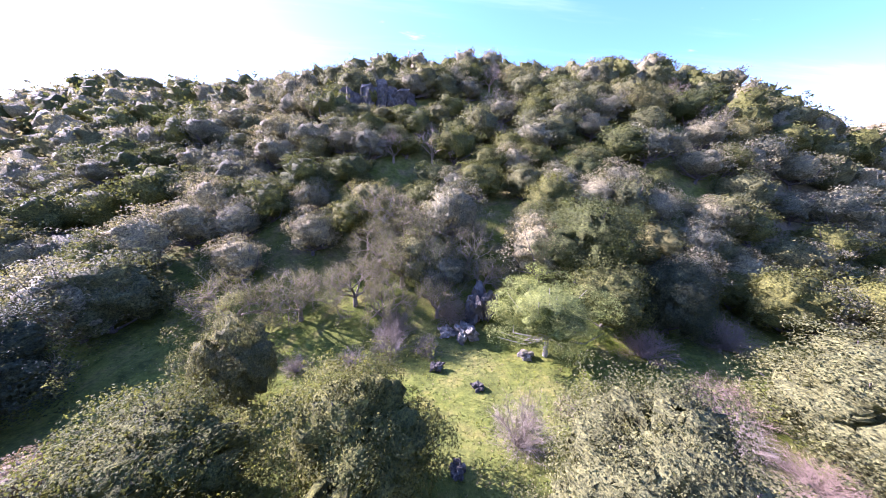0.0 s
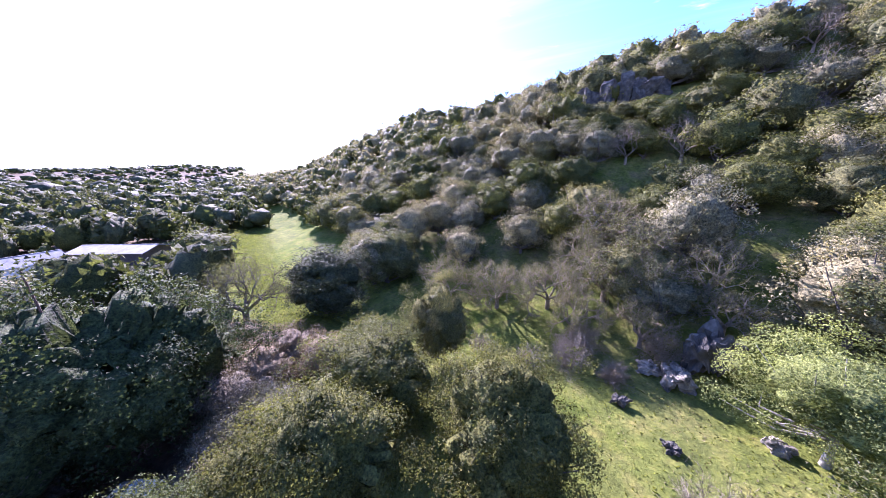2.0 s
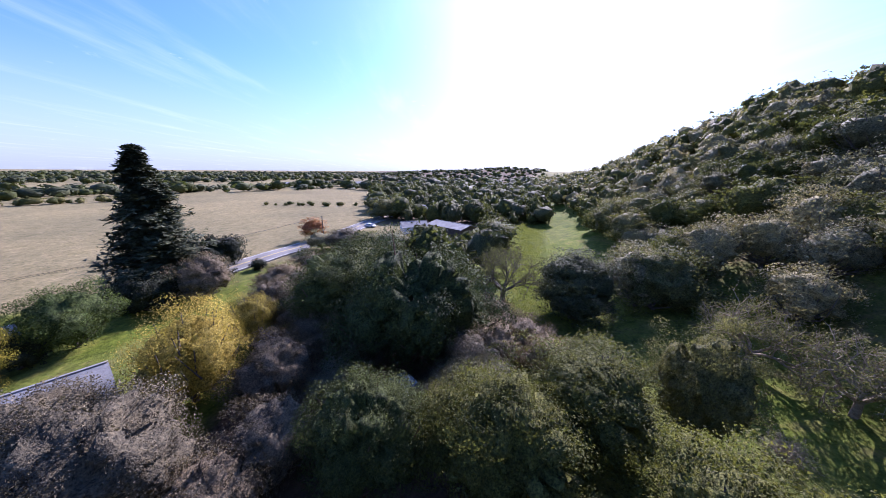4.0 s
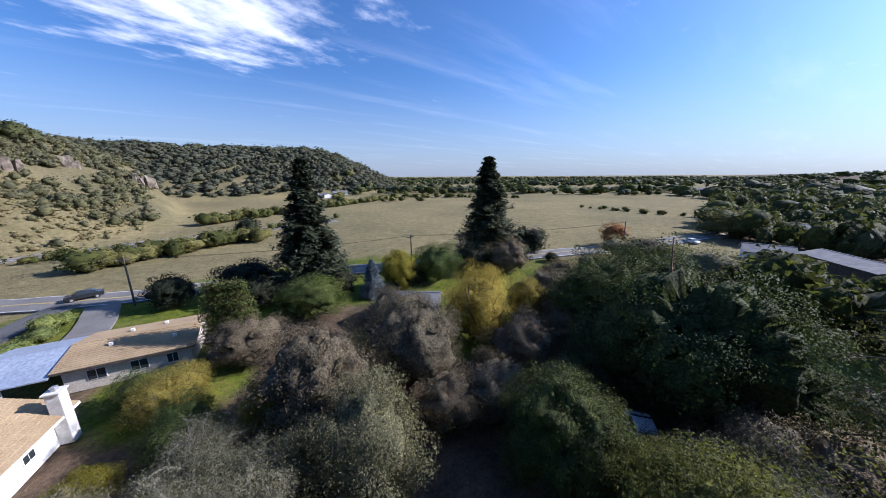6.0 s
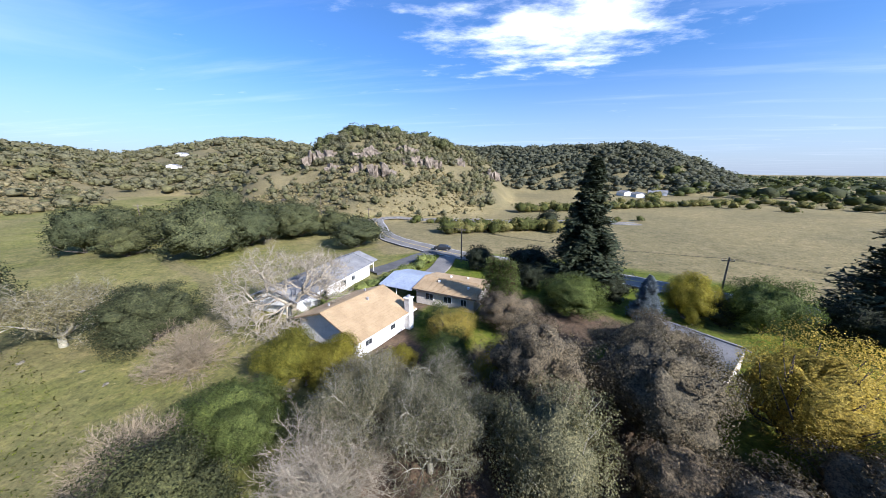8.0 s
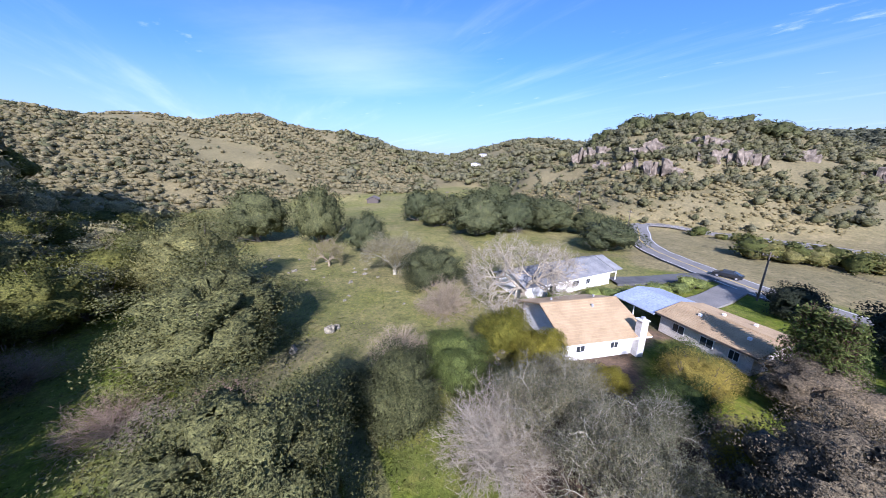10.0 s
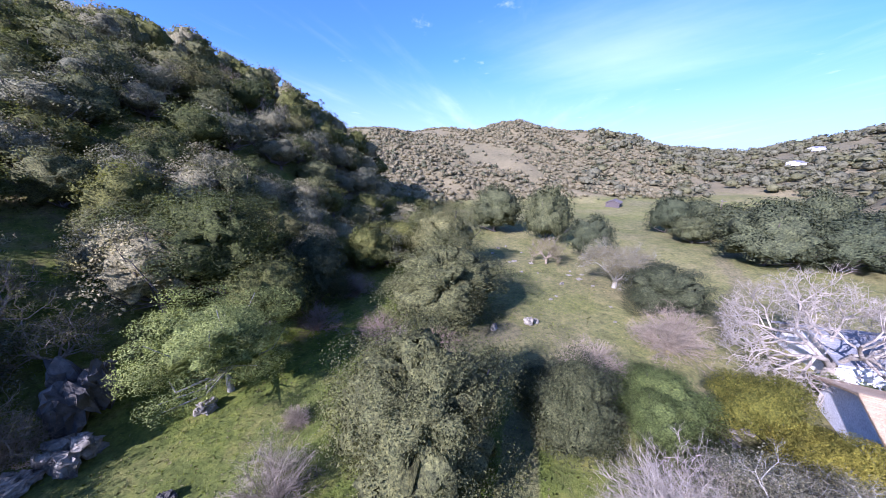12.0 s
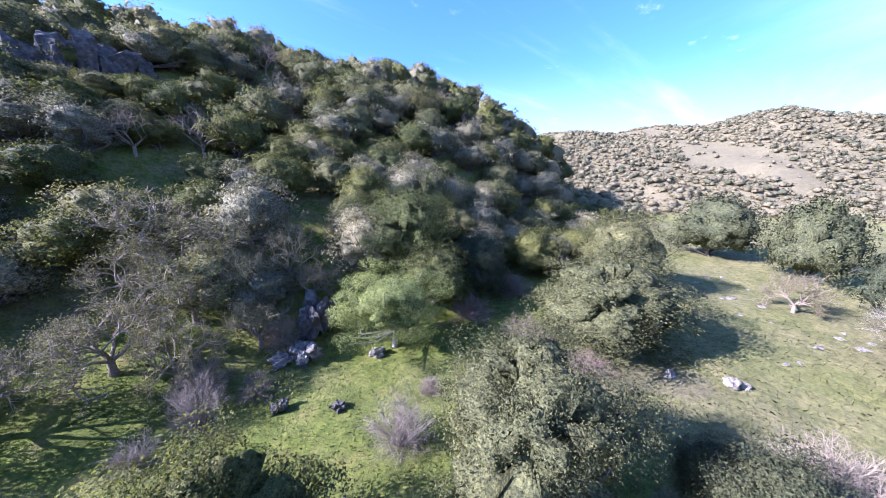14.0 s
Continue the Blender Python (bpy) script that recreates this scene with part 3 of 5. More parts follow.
def build_ground():
    rings = list(np.arange(0.0, 60.0, 1.5))
    while rings[-1] < 4600:
        rings.append(rings[-1] + max(1.6, 0.03 * rings[-1]))
    spokes = 360
    a = np.linspace(0, 2 * np.pi, spokes, endpoint=False)
    r = np.array(rings[1:])
    x, y = np.outer(r, -np.sin(a)), np.outer(r, np.cos(a))
    z = ground_height(x, y)
    v = np.vstack([[0, 0, float(ground_height(0, 0))], np.stack([x.ravel(), y.ravel(), z.ravel()], 1)])
    i, j = np.meshgrid(np.arange(len(r) - 1), np.arange(spokes), indexing="ij")
    k = (j + 1) % spokes
    f = np.stack([1 + i * spokes + j, 1 + i * spokes + k, 1 + (i + 1) * spokes + k, 1 + (i + 1) * spokes + j], -1).reshape(-1, 4)[:, ::-1]
    faces = f.tolist() + [(0, 1 + s, 1 + (s + 1) % spokes) for s in range(spokes)]
    me = mesh_of("ground", v.tolist(), faces, [], smooth_faces=True)
    for name, vals in zip(("dry", "litter", "slope", "bare"), land_masks(v[:, 0], v[:, 1])):
        at = me.attributes.new(name, "FLOAT", "POINT")
        at.data.foreach_set("value", vals.astype(np.float32))
    return me


def ground_material():
    m, nodes, links, bsdf = shader("meadow_ground")

    def mask(name):
        n = nodes.new("ShaderNodeAttribute")
        n.attribute_name = name
        return n.outputs["Fac"]

    coarse, mid, fine = grain(nodes, links, 0.055, 4), grain(nodes, links, 0.35, 6, 0.65), grain(nodes, links, 4.0, 8, 0.75)
    lush = ramp(nodes, links, mid, [(0.28, (0.05, 0.072, 0.009)), (0.5, (0.108, 0.142, 0.016)), (0.72, (0.185, 0.178, 0.036))])
    gold = ramp(nodes, links, mid, [(0.3, (0.162, 0.142, 0.07)), (0.55, (0.23, 0.195, 0.1)), (0.75, (0.3, 0.245, 0.138))])
    soil = ramp(nodes, links, mid, [(0.3, (0.06, 0.045, 0.032)), (0.7, (0.16, 0.115, 0.08))])
    sandy = ramp(nodes, links, blend(nodes, links, 0.55, coarse, grain(nodes, links, 0.6, 6, 0.75)), [(0.36, (0.125, 0.112, 0.056)), (0.62, (0.195, 0.167, 0.095))])
    gold = blend(nodes, links, mask("slope"), gold, sandy)
    edge = nodes.new("ShaderNodeMath")
    edge.operation = "MULTIPLY_ADD"
    links.new(coarse, edge.inputs[0])
    edge.inputs[1].default_value = 0.7
    links.new(mask("dry"), edge.inputs[2])
    part_dry = ramp(nodes, links, edge.outputs[0], [(0.3, (0, 0, 0)), (1.1 / 1.2, (1, 1, 1))])
    col = blend(nodes, links, part_dry, lush, gold)
    wet = nodes.new("ShaderNodeMath")
    wet.operation = "MULTIPLY_ADD"
    links.new(mid, wet.inputs[0])
    wet.inputs[1].default_value = 0.8
    links.new(mask("litter"), wet.inputs[2])
    part_soil = ramp(nodes, links, wet.outputs[0], [(0.55, (0, 0, 0)), (0.95, (1, 1, 1))])
    col = blend(nodes, links, part_soil, col, soil)
    trod = nodes.new("ShaderNodeMath")
    trod.operation = "MULTIPLY_ADD"
    links.new(mid, trod.inputs[0])
    trod.inputs[1].default_value = 0.7
    links.new(mask("bare"), trod.inputs[2])
    col = blend(nodes, links, ramp(nodes, links, trod.outputs[0], [(0.7, (0, 0, 0)), (1.25 / 1.3, (0.6, 0.6, 0.6))]), col, sandy)
    tone = ramp(nodes, links, fine, [(0.3, (0.6, 0.6, 0.6)), (0.7, (1.3, 1.3, 1.25))])
    wide = ramp(nodes, links, grain(nodes, links, 0.018, 5, 0.6), [(0.35, (0.8, 0.82, 0.84)), (0.65, (1.16, 1.13, 1.1))])
    col = blend(nodes, links, 1.0, col, wide, "MULTIPLY")
    clod = ramp(nodes, links, grain(nodes, links, 1.3, 7, 0.72), [(0.34, (0.58, 0.6, 0.62)), (0.5, (1.0, 1.0, 1.0)), (0.66, (1.3, 1.22, 1.15))])
    col = blend(nodes, links, 1.0, col, clod, "MULTIPLY")
    links.new(blend(nodes, links, 1.0, col, tone, "MULTIPLY"), bsdf.inputs["Base Color"])
    bsdf.inputs["Roughness"].default_value = 1.0
    bsdf.inputs["Specular IOR Level"].default_value = 0.1
    bump(nodes, links, bsdf, fine, 0.7, 0.25)
    return m


ground = tagged(new("ground", build_ground()), "grassy valley floor, green meadow, dry field and wooded hills", "ground", kind="structure")
ground.data.materials.append(ground_material())

# ---- kinds of trees ----
NEAR_OAK = [broadleaf("oak_tree", 11 + k, 11, 11, OAK, BARK, 27000, 0.08, clumps=170, base=-0.04, lobes=14, fine=0.15, solid=5, shrink=0.78) for k in range(3)]
NEAR_OLIVE = [broadleaf("oak_tree", 21 + k, 11, 11, OAK_OLIVE, BARK, 27000, 0.08, clumps=170, base=-0.04, lobes=14, fine=0.15, solid=5, shrink=0.78) for k in range(2)]
NEAR_GREY = [bare_tree("oak_tree", 31 + k, 9, 10, LICHEN, levels=5, girth=0.24, kids=3, base=0.1, leaf=LICHEN_LEAF, count=36000, size=0.06, fluff=0.34, stout=0.42) for k in range(2)]
# Darker copy of the oak: deeper green, with shaded-side tone put into the leaves.
NEAR_DARK = broadleaf("oak_tree", 37, 10, 10, OAK_DARK, BARK, 27000, 0.08, clumps=170, base=-0.04, lobes=15, fine=0.15, solid=5, shrink=0.78)
NEAR_BEIGE = broadleaf("oak_tree", 36, 9, 10, OAK_GREY, LICHEN, 27000, 0.07, clumps=170, base=-0.02, limbs=50, lobes=16, fine=0.14, solid=3, shrink=0.74)
NEAR_BROWN = [broadleaf("oak_tree", 41 + k, 9, 11, OAK_BROWN, BARK, 25000, 0.068, clumps=180, base=-0.03, limbs=60, fine=0.14, lobes=16, solid=4, shrink=0.82) for k in range(2)]
BIG_OAK = broadleaf("oak_tree", 26, 11, 11, OAK, BARK, 34000, 0.075, clumps=210, base=-0.05, lobes=16, fine=0.135, solid=5)
TALL_OLIVE = broadleaf("oak_tree", 24, 12.5, 11, OAK_OLIVE, BARK, 50000, 0.062, clumps=230, base=-0.02, lobes=17, fine=0.13, solid=5)
GROVE_OAK = [broadleaf("oak_tree", 46 + k, 9, 11, OAK_BROWN, BARK, 10000, 0.1, clumps=120, base=-0.03, limbs=40, fine=0.16, lobes=13) for k in range(2)]
LIGHT_OAK = broadleaf("oak_tree", 51, 10, 11, OAK_LIGHT, LICHEN, 34000, 0.065, clumps=140, base=0.16, limbs=22, girth=0.24, lobes=15, fine=0.14, shrink=0.62)
HALF_BARE = bare_tree("oak_tree", 52, 10, 13, BARK, levels=4, girth=0.3, kids=3, base=0.16, leaf=OAK_OLIVE, count=11000, size=0.07, fluff=0.3)
YEL_TREE = broadleaf("yellow_tree", 61, 10, 10, YELLOW, BARK, 27000, 0.062, clumps=160, base=0.0, limbs=60, flat=1.3, fine=0.14, lobes=12, shrink=0.74)
YEL_BUSH = broadleaf("yellow_green_bush", 62, 6, 10, YELGREEN, BARK, 28000, 0.07, clumps=170, base=-0.05, lobes=16, fine=0.15, shrink=0.74)
ORANGE_TREE = broadleaf("orange_tree", 63, 7, 8, ORANGE, BARK, 5000, 0.1, clumps=70, base=0.05, shrink=0.75)
GREEN_TREE = [broadleaf("green_tree", 71 + k, 7, 9, GREEN, BARK, 20000, 0.07, clumps=140, base=-0.04, lobes=14, fine=0.16, shrink=0.74) for k in range(2)]
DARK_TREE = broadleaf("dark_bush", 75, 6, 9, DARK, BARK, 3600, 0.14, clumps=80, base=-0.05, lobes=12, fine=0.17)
HEDGE = broadleaf("hedge_shrub", 76, 2, 3.2, OAK_LIGHT, BARK, 1700, 0.06, clumps=50, base=-0.1, fine=0.18, solid=3)
MID_OAK = [broadleaf("oak_tree", 81 + k, 9, 10, OAK, BARK, 2500, 0.18, clumps=100, base=-0.02, limbs=6, fine=0.16, lobes=13, solid=3) for k in range(3)]
MID_OLIVE = [broadleaf("oak_tree", 91 + k, 9, 10, OAK_OLIVE, BARK, 2500, 0.18, clumps=100, base=-0.02, limbs=6, fine=0.16, lobes=13, solid=3) for k in range(2)]
MID_GREY = [broadleaf("oak_tree", 101 + k, 8, 9, OAK_GREY, BARK, 2700, 0.14, clumps=90, base=0.06, limbs=24, fine=0.16, lobes=12, solid=3, shrink=0.74) for k in range(2)]
MID_BROWN = broadleaf("oak_tree", 105, 9, 11, OAK_BROWN, BARK, 7000, 0.11, clumps=130, base=-0.02, limbs=30, fine=0.15, lobes=14, shrink=0.8)
FULL_DARK = [broadleaf("oak_tree", 66 + k, 9, 10, OAK_DARK, BARK, 6000, 0.13, clumps=130, base=-0.05, limbs=6, fine=0.15, lobes=15) for k in range(2)]
FULL_OLIVE = [broadleaf("oak_tree", 96 + k, 9, 10, OAK_OLIVE, BARK, 5500, 0.13, clumps=130, base=-0.03, limbs=6, fine=0.15, lobes=15) for k in range(2)]
FULL_GREY = [broadleaf("oak_tree", 106, 8, 9, OAK_GREY, BARK, 5500, 0.105, clumps=110, base=0.04, limbs=40, fine=0.16, lobes=12, shrink=0.72)]
FULL_OAK = [broadleaf("oak_tree", 86 + k, 9, 10, OAK, BARK, 5500, 0.13, clumps=130, base=-0.03, limbs=6, fine=0.15, lobes=15) for k in range(2)]
LICHEN_OAK = [bare_tree("oak_tree", 108 + k, 9, 10, TWIG_BARK, levels=4, girth=0.24, kids=3, base=0.12, leaf=OAK_OLIVE, count=6500, size=0.085, fluff=0.3, stout=0.46) for k in range(2)]
DEAD = bare_tree("bare_tree", 111, 9, 10, PALE_BARK, levels=6, girth=0.235, kids=3, base=0.1, twist=0.55, stout=0.5)
BARE = [twig_fan("bare_tree", 112, 9, 10, PALE_BARK, 240, 18, 0.028, 0.0)]
BARE_BUSH = twig_fan("bare_shrub", 121, 5, 8, TWIG_BARK, 150, 14, 0.034)
BARE_HILL = bare_tree("bare_tree", 122, 8, 9, TWIG_BARK, levels=4, girth=0.17, kids=3, base=0.14, stout=0.42)
TWIG_BUSH = twig_fan("dry_shrub", 131, 4, 6, DRY_STEM, 130, 13, 0.018, 0.0)
RED_BUSH = twig_fan("dry_shrub", 132, 4, 6, RED_STEM, 130, 13, 0.018, -0.05)
REDWOODS = [conifer("redwood_tree", 141 + k, 23.5, 11, REDWOOD, RED_BARK, whorls=44, per=9, count=80, size=0.36, taper=0.84, ragged=0.75, droop=0.32, gap=0.05) for k in range(2)]
SPRUCE_TREE = conifer("blue_spruce", 145, 6.5, 4.8, SPRUCE, RED_BARK, whorls=24, per=10, count=60, size=0.17, taper=0.7, gap=0.03)
BIG_PINE = [broadleaf("pine_tree", 151 + k, 13, 15, PINE, RED_BARK, 34000, 0.085, clumps=240, base=-0.02, flat=0.9, limbs=30, spread=0.7, fine=0.11, lobes=18, solid=5) for k in range(2)]

# ---- trees by place ----
plant(LIGHT_OAK, 11.5, 26.9, 10, 11.5, "light green oak beside a boulder at the hill's foot")
plant(BIG_OAK, 19.6, 38.7, 13, 16, "large dark oak on the lower hillside")
plant(NEAR_DARK, 29.3, 32.7, 11, 10, "dark oak at the hill's foot")
plant(NEAR_OLIVE[0], 31.8, 13.6, 11.7, 16.5, "broad grey-green oak at the meadow's edge")
plant(NEAR_OLIVE[0], 50, 20.5, 14, 15, "tall olive-green oak behind the meadow's edge")
plant(TALL_OLIVE, 9.8, 7.0, 12.4, 11, "tall grey-green oak in the grass")
plant(NEAR_DARK, 16.8, -2.1, 7.6, 7, "round dark green oak beside a path")
plant(TWIG_BUSH, 5.8, 15.2, 4.8, 5.5, "dry grey-brown shrub in the grass", "shrub")
plant(GREEN_TREE[0], 21.5, -8.9, 4.8, 7.7, "low green shrub in the meadow", "shrub")
plant(BARE_BUSH, 33.9, -13, 5.8, 8.5, "bare pinkish-grey shrub in the meadow", "shrub")
plant(BARE_BUSH, 23.9, -4.0, 5.4, 7.2, "bare grey shrub beside stones", "shrub")
plant(DEAD, 33.2, -25.8, 11.6, 15.5, "large bleached bare tree beside the white house")
plant(BARE[0], 11.2, -7.6, 6.6, 8.6, "bare pale-twigged tree below")
plant(NEAR_GREY[0], 12.0, -12.0, 8.0, 7.2, "grey lichened oak with thin leaves")
plant(NEAR_GREY[1], 6.7, -16.6, 6.3, 7, "grey lichened oak with thin leaves")
plant(YEL_BUSH, 22.9, -15.6, 5.2, 6.6, "yellow-green bushy tree beside the tan-roofed house")
plant(YEL_BUSH, 18.4, -17.0, 4.8, 6.0, "orange-tinged yellow-green bush beside the tan-roofed house", turn=140)
plant(FULL_DARK[0], 91.2, 18.2, 16, 17, "dark round oak at the meadow's far side")
plant(FULL_DARK[0], 84.7, 2.7, 17, 14, "dark tall oak at the meadow's far side")
plant(FULL_DARK[1], 68.9, -7.4, 11, 9.7, "dark oak in the meadow")
plant(NEAR_GREY[1], 52.5, -10.1, 9.4, 11.5, "pale grey lichened oak in the meadow")
plant(NEAR_DARK, 44.4, -15, 8, 10.5, "round green oak in the meadow")
plant(FULL_DARK[0], 78.6, -42, 15, 18, "broad olive-green oak beyond the meadow")
plant(FULL_DARK[1], 80, -55, 13, 18, "broad dark oak beyond the meadow")
plant(FULL_DARK[0], 76, -68, 12.4, 18, "broad olive-green oak beside the road")
plant(FULL_DARK[1], 51.4, -65.1, 9.2, 15, "round dark oak beside the road bend")
plant(NEAR_GREY[0], 12.8, -14.4, 6, 7.1, "grey lichened oak with thin leaves")
plant(NEAR_GREY[1], 6.0, -11.8, 8.0, 6.8, "grey lichened oak with thin leaves")
plant(NEAR_BEIGE, -1.5, -13.3, 8.1, 7.8, "beige-grey oak with small leaves below the houses")
plant(NEAR_BROWN[0], -8.8, -20.8, 9.3, 10.2, "grey-brown oak with withered leaves")
plant(NEAR_BROWN[1], -0.2, -20.4, 9.2, 9.6, "grey-brown oak with withered leaves")
plant(YEL_BUSH, 3.5, -21.3, 5.6, 3.6, "small bright yellow-green tree")
plant(YEL_TREE, -18.6, -24.0, 9.5, 9.0, "yellow autumn tree beside a lawn")
plant(YEL_TREE, -27.8, -24.8, 6.6, 5.7, "small yellow autumn tree beside another")
plant(BIG_PINE[0], -26.5, -5.8, 14.3, 16, "large dark spreading pine tree")
plant(BIG_PINE[1], -32.5, -14.9, 12, 16, "large dark spreading pine tree")
plant(BIG_PINE[1], -12, -6.5, 8.5, 8.5, "dense green pine among darker trees")
plant(REDWOODS[0], -5.2, -52.6, 23.0, 15, "tall dark redwood beside the road")
plant(REDWOODS[1], -42.7, -49.9, 24.2, 18, "tall dark redwood beside the field")
plant(SPRUCE_TREE, -13.2, -44.4, 6.5, 4.8, "small blue spruce in a garden")
plant(DARK_TREE, -57.8, -51.4, 7, 9.8, "round dark bush beside the road")
plant(GREEN_TREE[0], -3.1, -41.3, 6.6, 8.9, "green garden tree beside the road")
plant(YEL_BUSH, -18.6, -46.0, 7.2, 6.4, "yellow and green garden tree")
plant(GREEN_TREE[1], -26.2, -45.0, 8.2, 8.8, "dark green tree in a garden")
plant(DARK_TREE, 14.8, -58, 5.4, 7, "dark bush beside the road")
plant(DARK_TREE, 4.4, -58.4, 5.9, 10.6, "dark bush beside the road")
plant(HALF_BARE, -40.6, 6.4, 11.2, 12, "half-bare spreading oak on the lawn")
plant(NEAR_OAK[2], -11.4, 2.6, 9.8, 9.2, "grey-green oak below the hill")
plant(NEAR_OLIVE[1], -17.5, 18.3, 10, 7.4, "tall olive oak at the hill's foot")
plant(NEAR_OAK[0], -13.4, -1.4, 7.1, 6.6, "dark oak below the lawn strip")
plant(NEAR_OAK[1], -15.5, 8.8, 8.6, 10.4, "dark oak below the hill")
plant(NEAR_OAK[2], -4.9, 10.4, 10.2, 9.6, "dark oak below the hill")
plant(NEAR_DARK, -37.0, 15.6, 10.4, 12.5, "dark oak beside the lawn strip")
plant(BARE_HILL, -38.7, 19.6, 8.4, 9.3, "bare grey tree on the hillside")
plant(TWIG_BUSH, -6.2, 26.0, 4.8, 4.6, "dry reddish shrub at the hill's foot", "shrub")
plant(ORANGE_TREE, -83.3, -42.7, 6.8, 8.1, "orange autumn tree beside the road")
plant(MID_BROWN, -41, -41.2, 7.7, 8.4, "bare grey-brown garden tree")
plant(MID_BROWN, -43.7, -29.8, 5.6, 9.9, "grey-brown tree in a garden")

plant(MID_GREY[0], -65.8, -15.8, 7.4, 12, "spreading grey tree beside the parked car")
plant(MID_BROWN, -72.9, -29.6, 5.8, 13, "grey-brown tree beside the road")
plant(MID_OLIVE[0], -125.9, -29.9, 10, 18, "olive-green tree at the field's corner")
plant(MID_OAK[1], -79.2, 9.8, 8.5, 14, "dark oak beside the barn")
plant(MID_GREY[1], -71.6, -35.2, 5.5, 9.7, "grey tree beside the road")
plant(MID_OAK[2], -73.6, -25.6, 5.4, 12, "dark low tree beside the road")
plant(DARK_TREE, -55, -41.5, 2.4, 3.4, "small dark bush beside the road", "bush")
plant(RED_BUSH, 23.1, 27.4, 4.2, 6.9, "dry reddish brush below the oaks", "shrub")
plant(RED_BUSH, 24.6, 18.8, 3.6, 7.5, "dry reddish brush below the oaks", "shrub")
plant(TWIG_BUSH, 22.6, 15.8, 3, 5.6, "dry pinkish brush in the grass", "shrub")
plant(RED_BUSH, 34, 29.5, 5, 6.5, "dry reddish brush below the oaks", "shrub")
plant(RED_BUSH, 25.5, 12.2, 2.2, 6, "dry pinkish brush in the grass", "shrub")
plant(BARE_BUSH, 0.9, 32.4, 4.2, 4.6, "bare twiggy shrub against the rocks", "shrub")
plant(BARE_BUSH, -6, 29.6, 4.2, 5, "bare twiggy shrub at the hill's foot", "shrub")
plant(LICHEN_OAK[0], -4, 43, 7.6, 13, "grey bare-limbed oak on the hillside")
plant(LICHEN_OAK[1], -9, 47, 10, 12, "grey bare-limbed oak on the hillside")
plant(FULL_GREY[0], 0.8, 46, 11, 11, "grey bare-limbed oak on the hillside")
plant(YEL_TREE, 10.2, -27.6, 4.8, 6.2, "thin yellowish garden tree beside the house")
plant(NEAR_BROWN[0], -10.5, -28, 7.6, 9.5, "grey-brown oak before the small house")
plant(LICHEN_OAK[1], 62, 1.5, 7, 7, "gnarled lichened oak with a bleached limb in the meadow")
plant(GREEN_TREE[1], 8.8, -22.8, 4.6, 5.4, "dark green leafy tree below the houses")
plant(YEL_BUSH, 13.6, -21.0, 3.0, 3.6, "low yellow-green shrub beside the house", "shrub")
plant(GREEN_TREE[1], 12.2, -31.2, 3.3, 6.5, "low green garden shrub beside the house", "shrub")
plant(NEAR_DARK, 19.6, 0.6, 4.3, 4.5, "low dark green oak beside stones")
plant(GREEN_TREE[0], 18.8, -8, 4.6, 5.3, "green bush in the meadow grass", "shrub")
plant(MID_BROWN, -40.8, -24.1, 5.5, 10.3, "grey-brown oak among darker trees")
plant(NEAR_BROWN[1], -35.4, -16.7, 9.5, 10.6, "dark grey-brown oak among the pines")
plant(NEAR_BROWN[0], -26.7, -15.6, 6, 8.4, "dark grey-brown oak among the pines")
plant(NEAR_BROWN[1], 4.9, -34.5, 5.6, 8.6, "grey-brown oak beside the cypresses")
plant(NEAR_BEIGE, 0.5, -17.6, 4.8, 8, "low beige-grey oak below the houses")
plant(NEAR_GREY[0], -17.6, 0.4, 6.2, 7, "grey oak beside the pine")
plant(BIG_PINE[0], -29, -0.5, 7.5, 8.5, "olive-green pine beside the lawn strip")
plant(NEAR_BROWN[1], -32.9, -24.8, 6.6, 7.7, "grey-brown oak beside the yellow tree")
plant(NEAR_GREY[1], -20, -11, 4.5, 6, "thin grey shrub under the pines", "shrub")

for x, y, h, w, kind in ((-13, -13, 5.5, 7, 0), (-20, -17.5, 6, 7.5, 1), (-9, -14.5, 5, 6, 0), (-25, -10, 6, 7, 1), (-38, -21, 6.5, 8, 0), (-31, -20.5, 6, 7, 1), (-16, -2.5, 5, 6, 0), (-25.5, 3.4, 5.4, 6.6, 0), (-29.5, 5.0, 4.6, 5.6, 1), (-22, 0.5, 6, 7, 1), (-27.4, 6.6, 5, 6.4, 0), (-22.8, 8.2, 5.4, 6.4, 1), (-33.6, 3.6, 5, 6.5, 0), (-41, -16, 7, 9, 1), (-46, -22, 6, 9, 0), (-38, -9, 8, 10, 1), (-51, -28, 5.5, 9, 0), (-56, -20, 6, 9, 1)):
    plant((GROVE_OAK if x > -36 else [MID_BROWN, MID_OLIVE[0]])[kind], x, y, h, w, "dark grey-brown oak in the shaded grove", group="trees in the shaded grove")
for x, y, h, w in ((97, -35, 9, 11), (110, -33, 13, 13), (92, -50, 14, 14), (98, -61, 17, 16), (88, -72, 11, 14), (112, -66, 11, 15), (112, -82, 10, 14), (107, -46, 11, 14), (122, -44, 11, 15), (68, -76, 9, 12)):
    plant(FULL_DARK[int(x) % 2], x, y, h, w, "broad oak in the wood beyond the meadow", group="wood beyond the meadow")

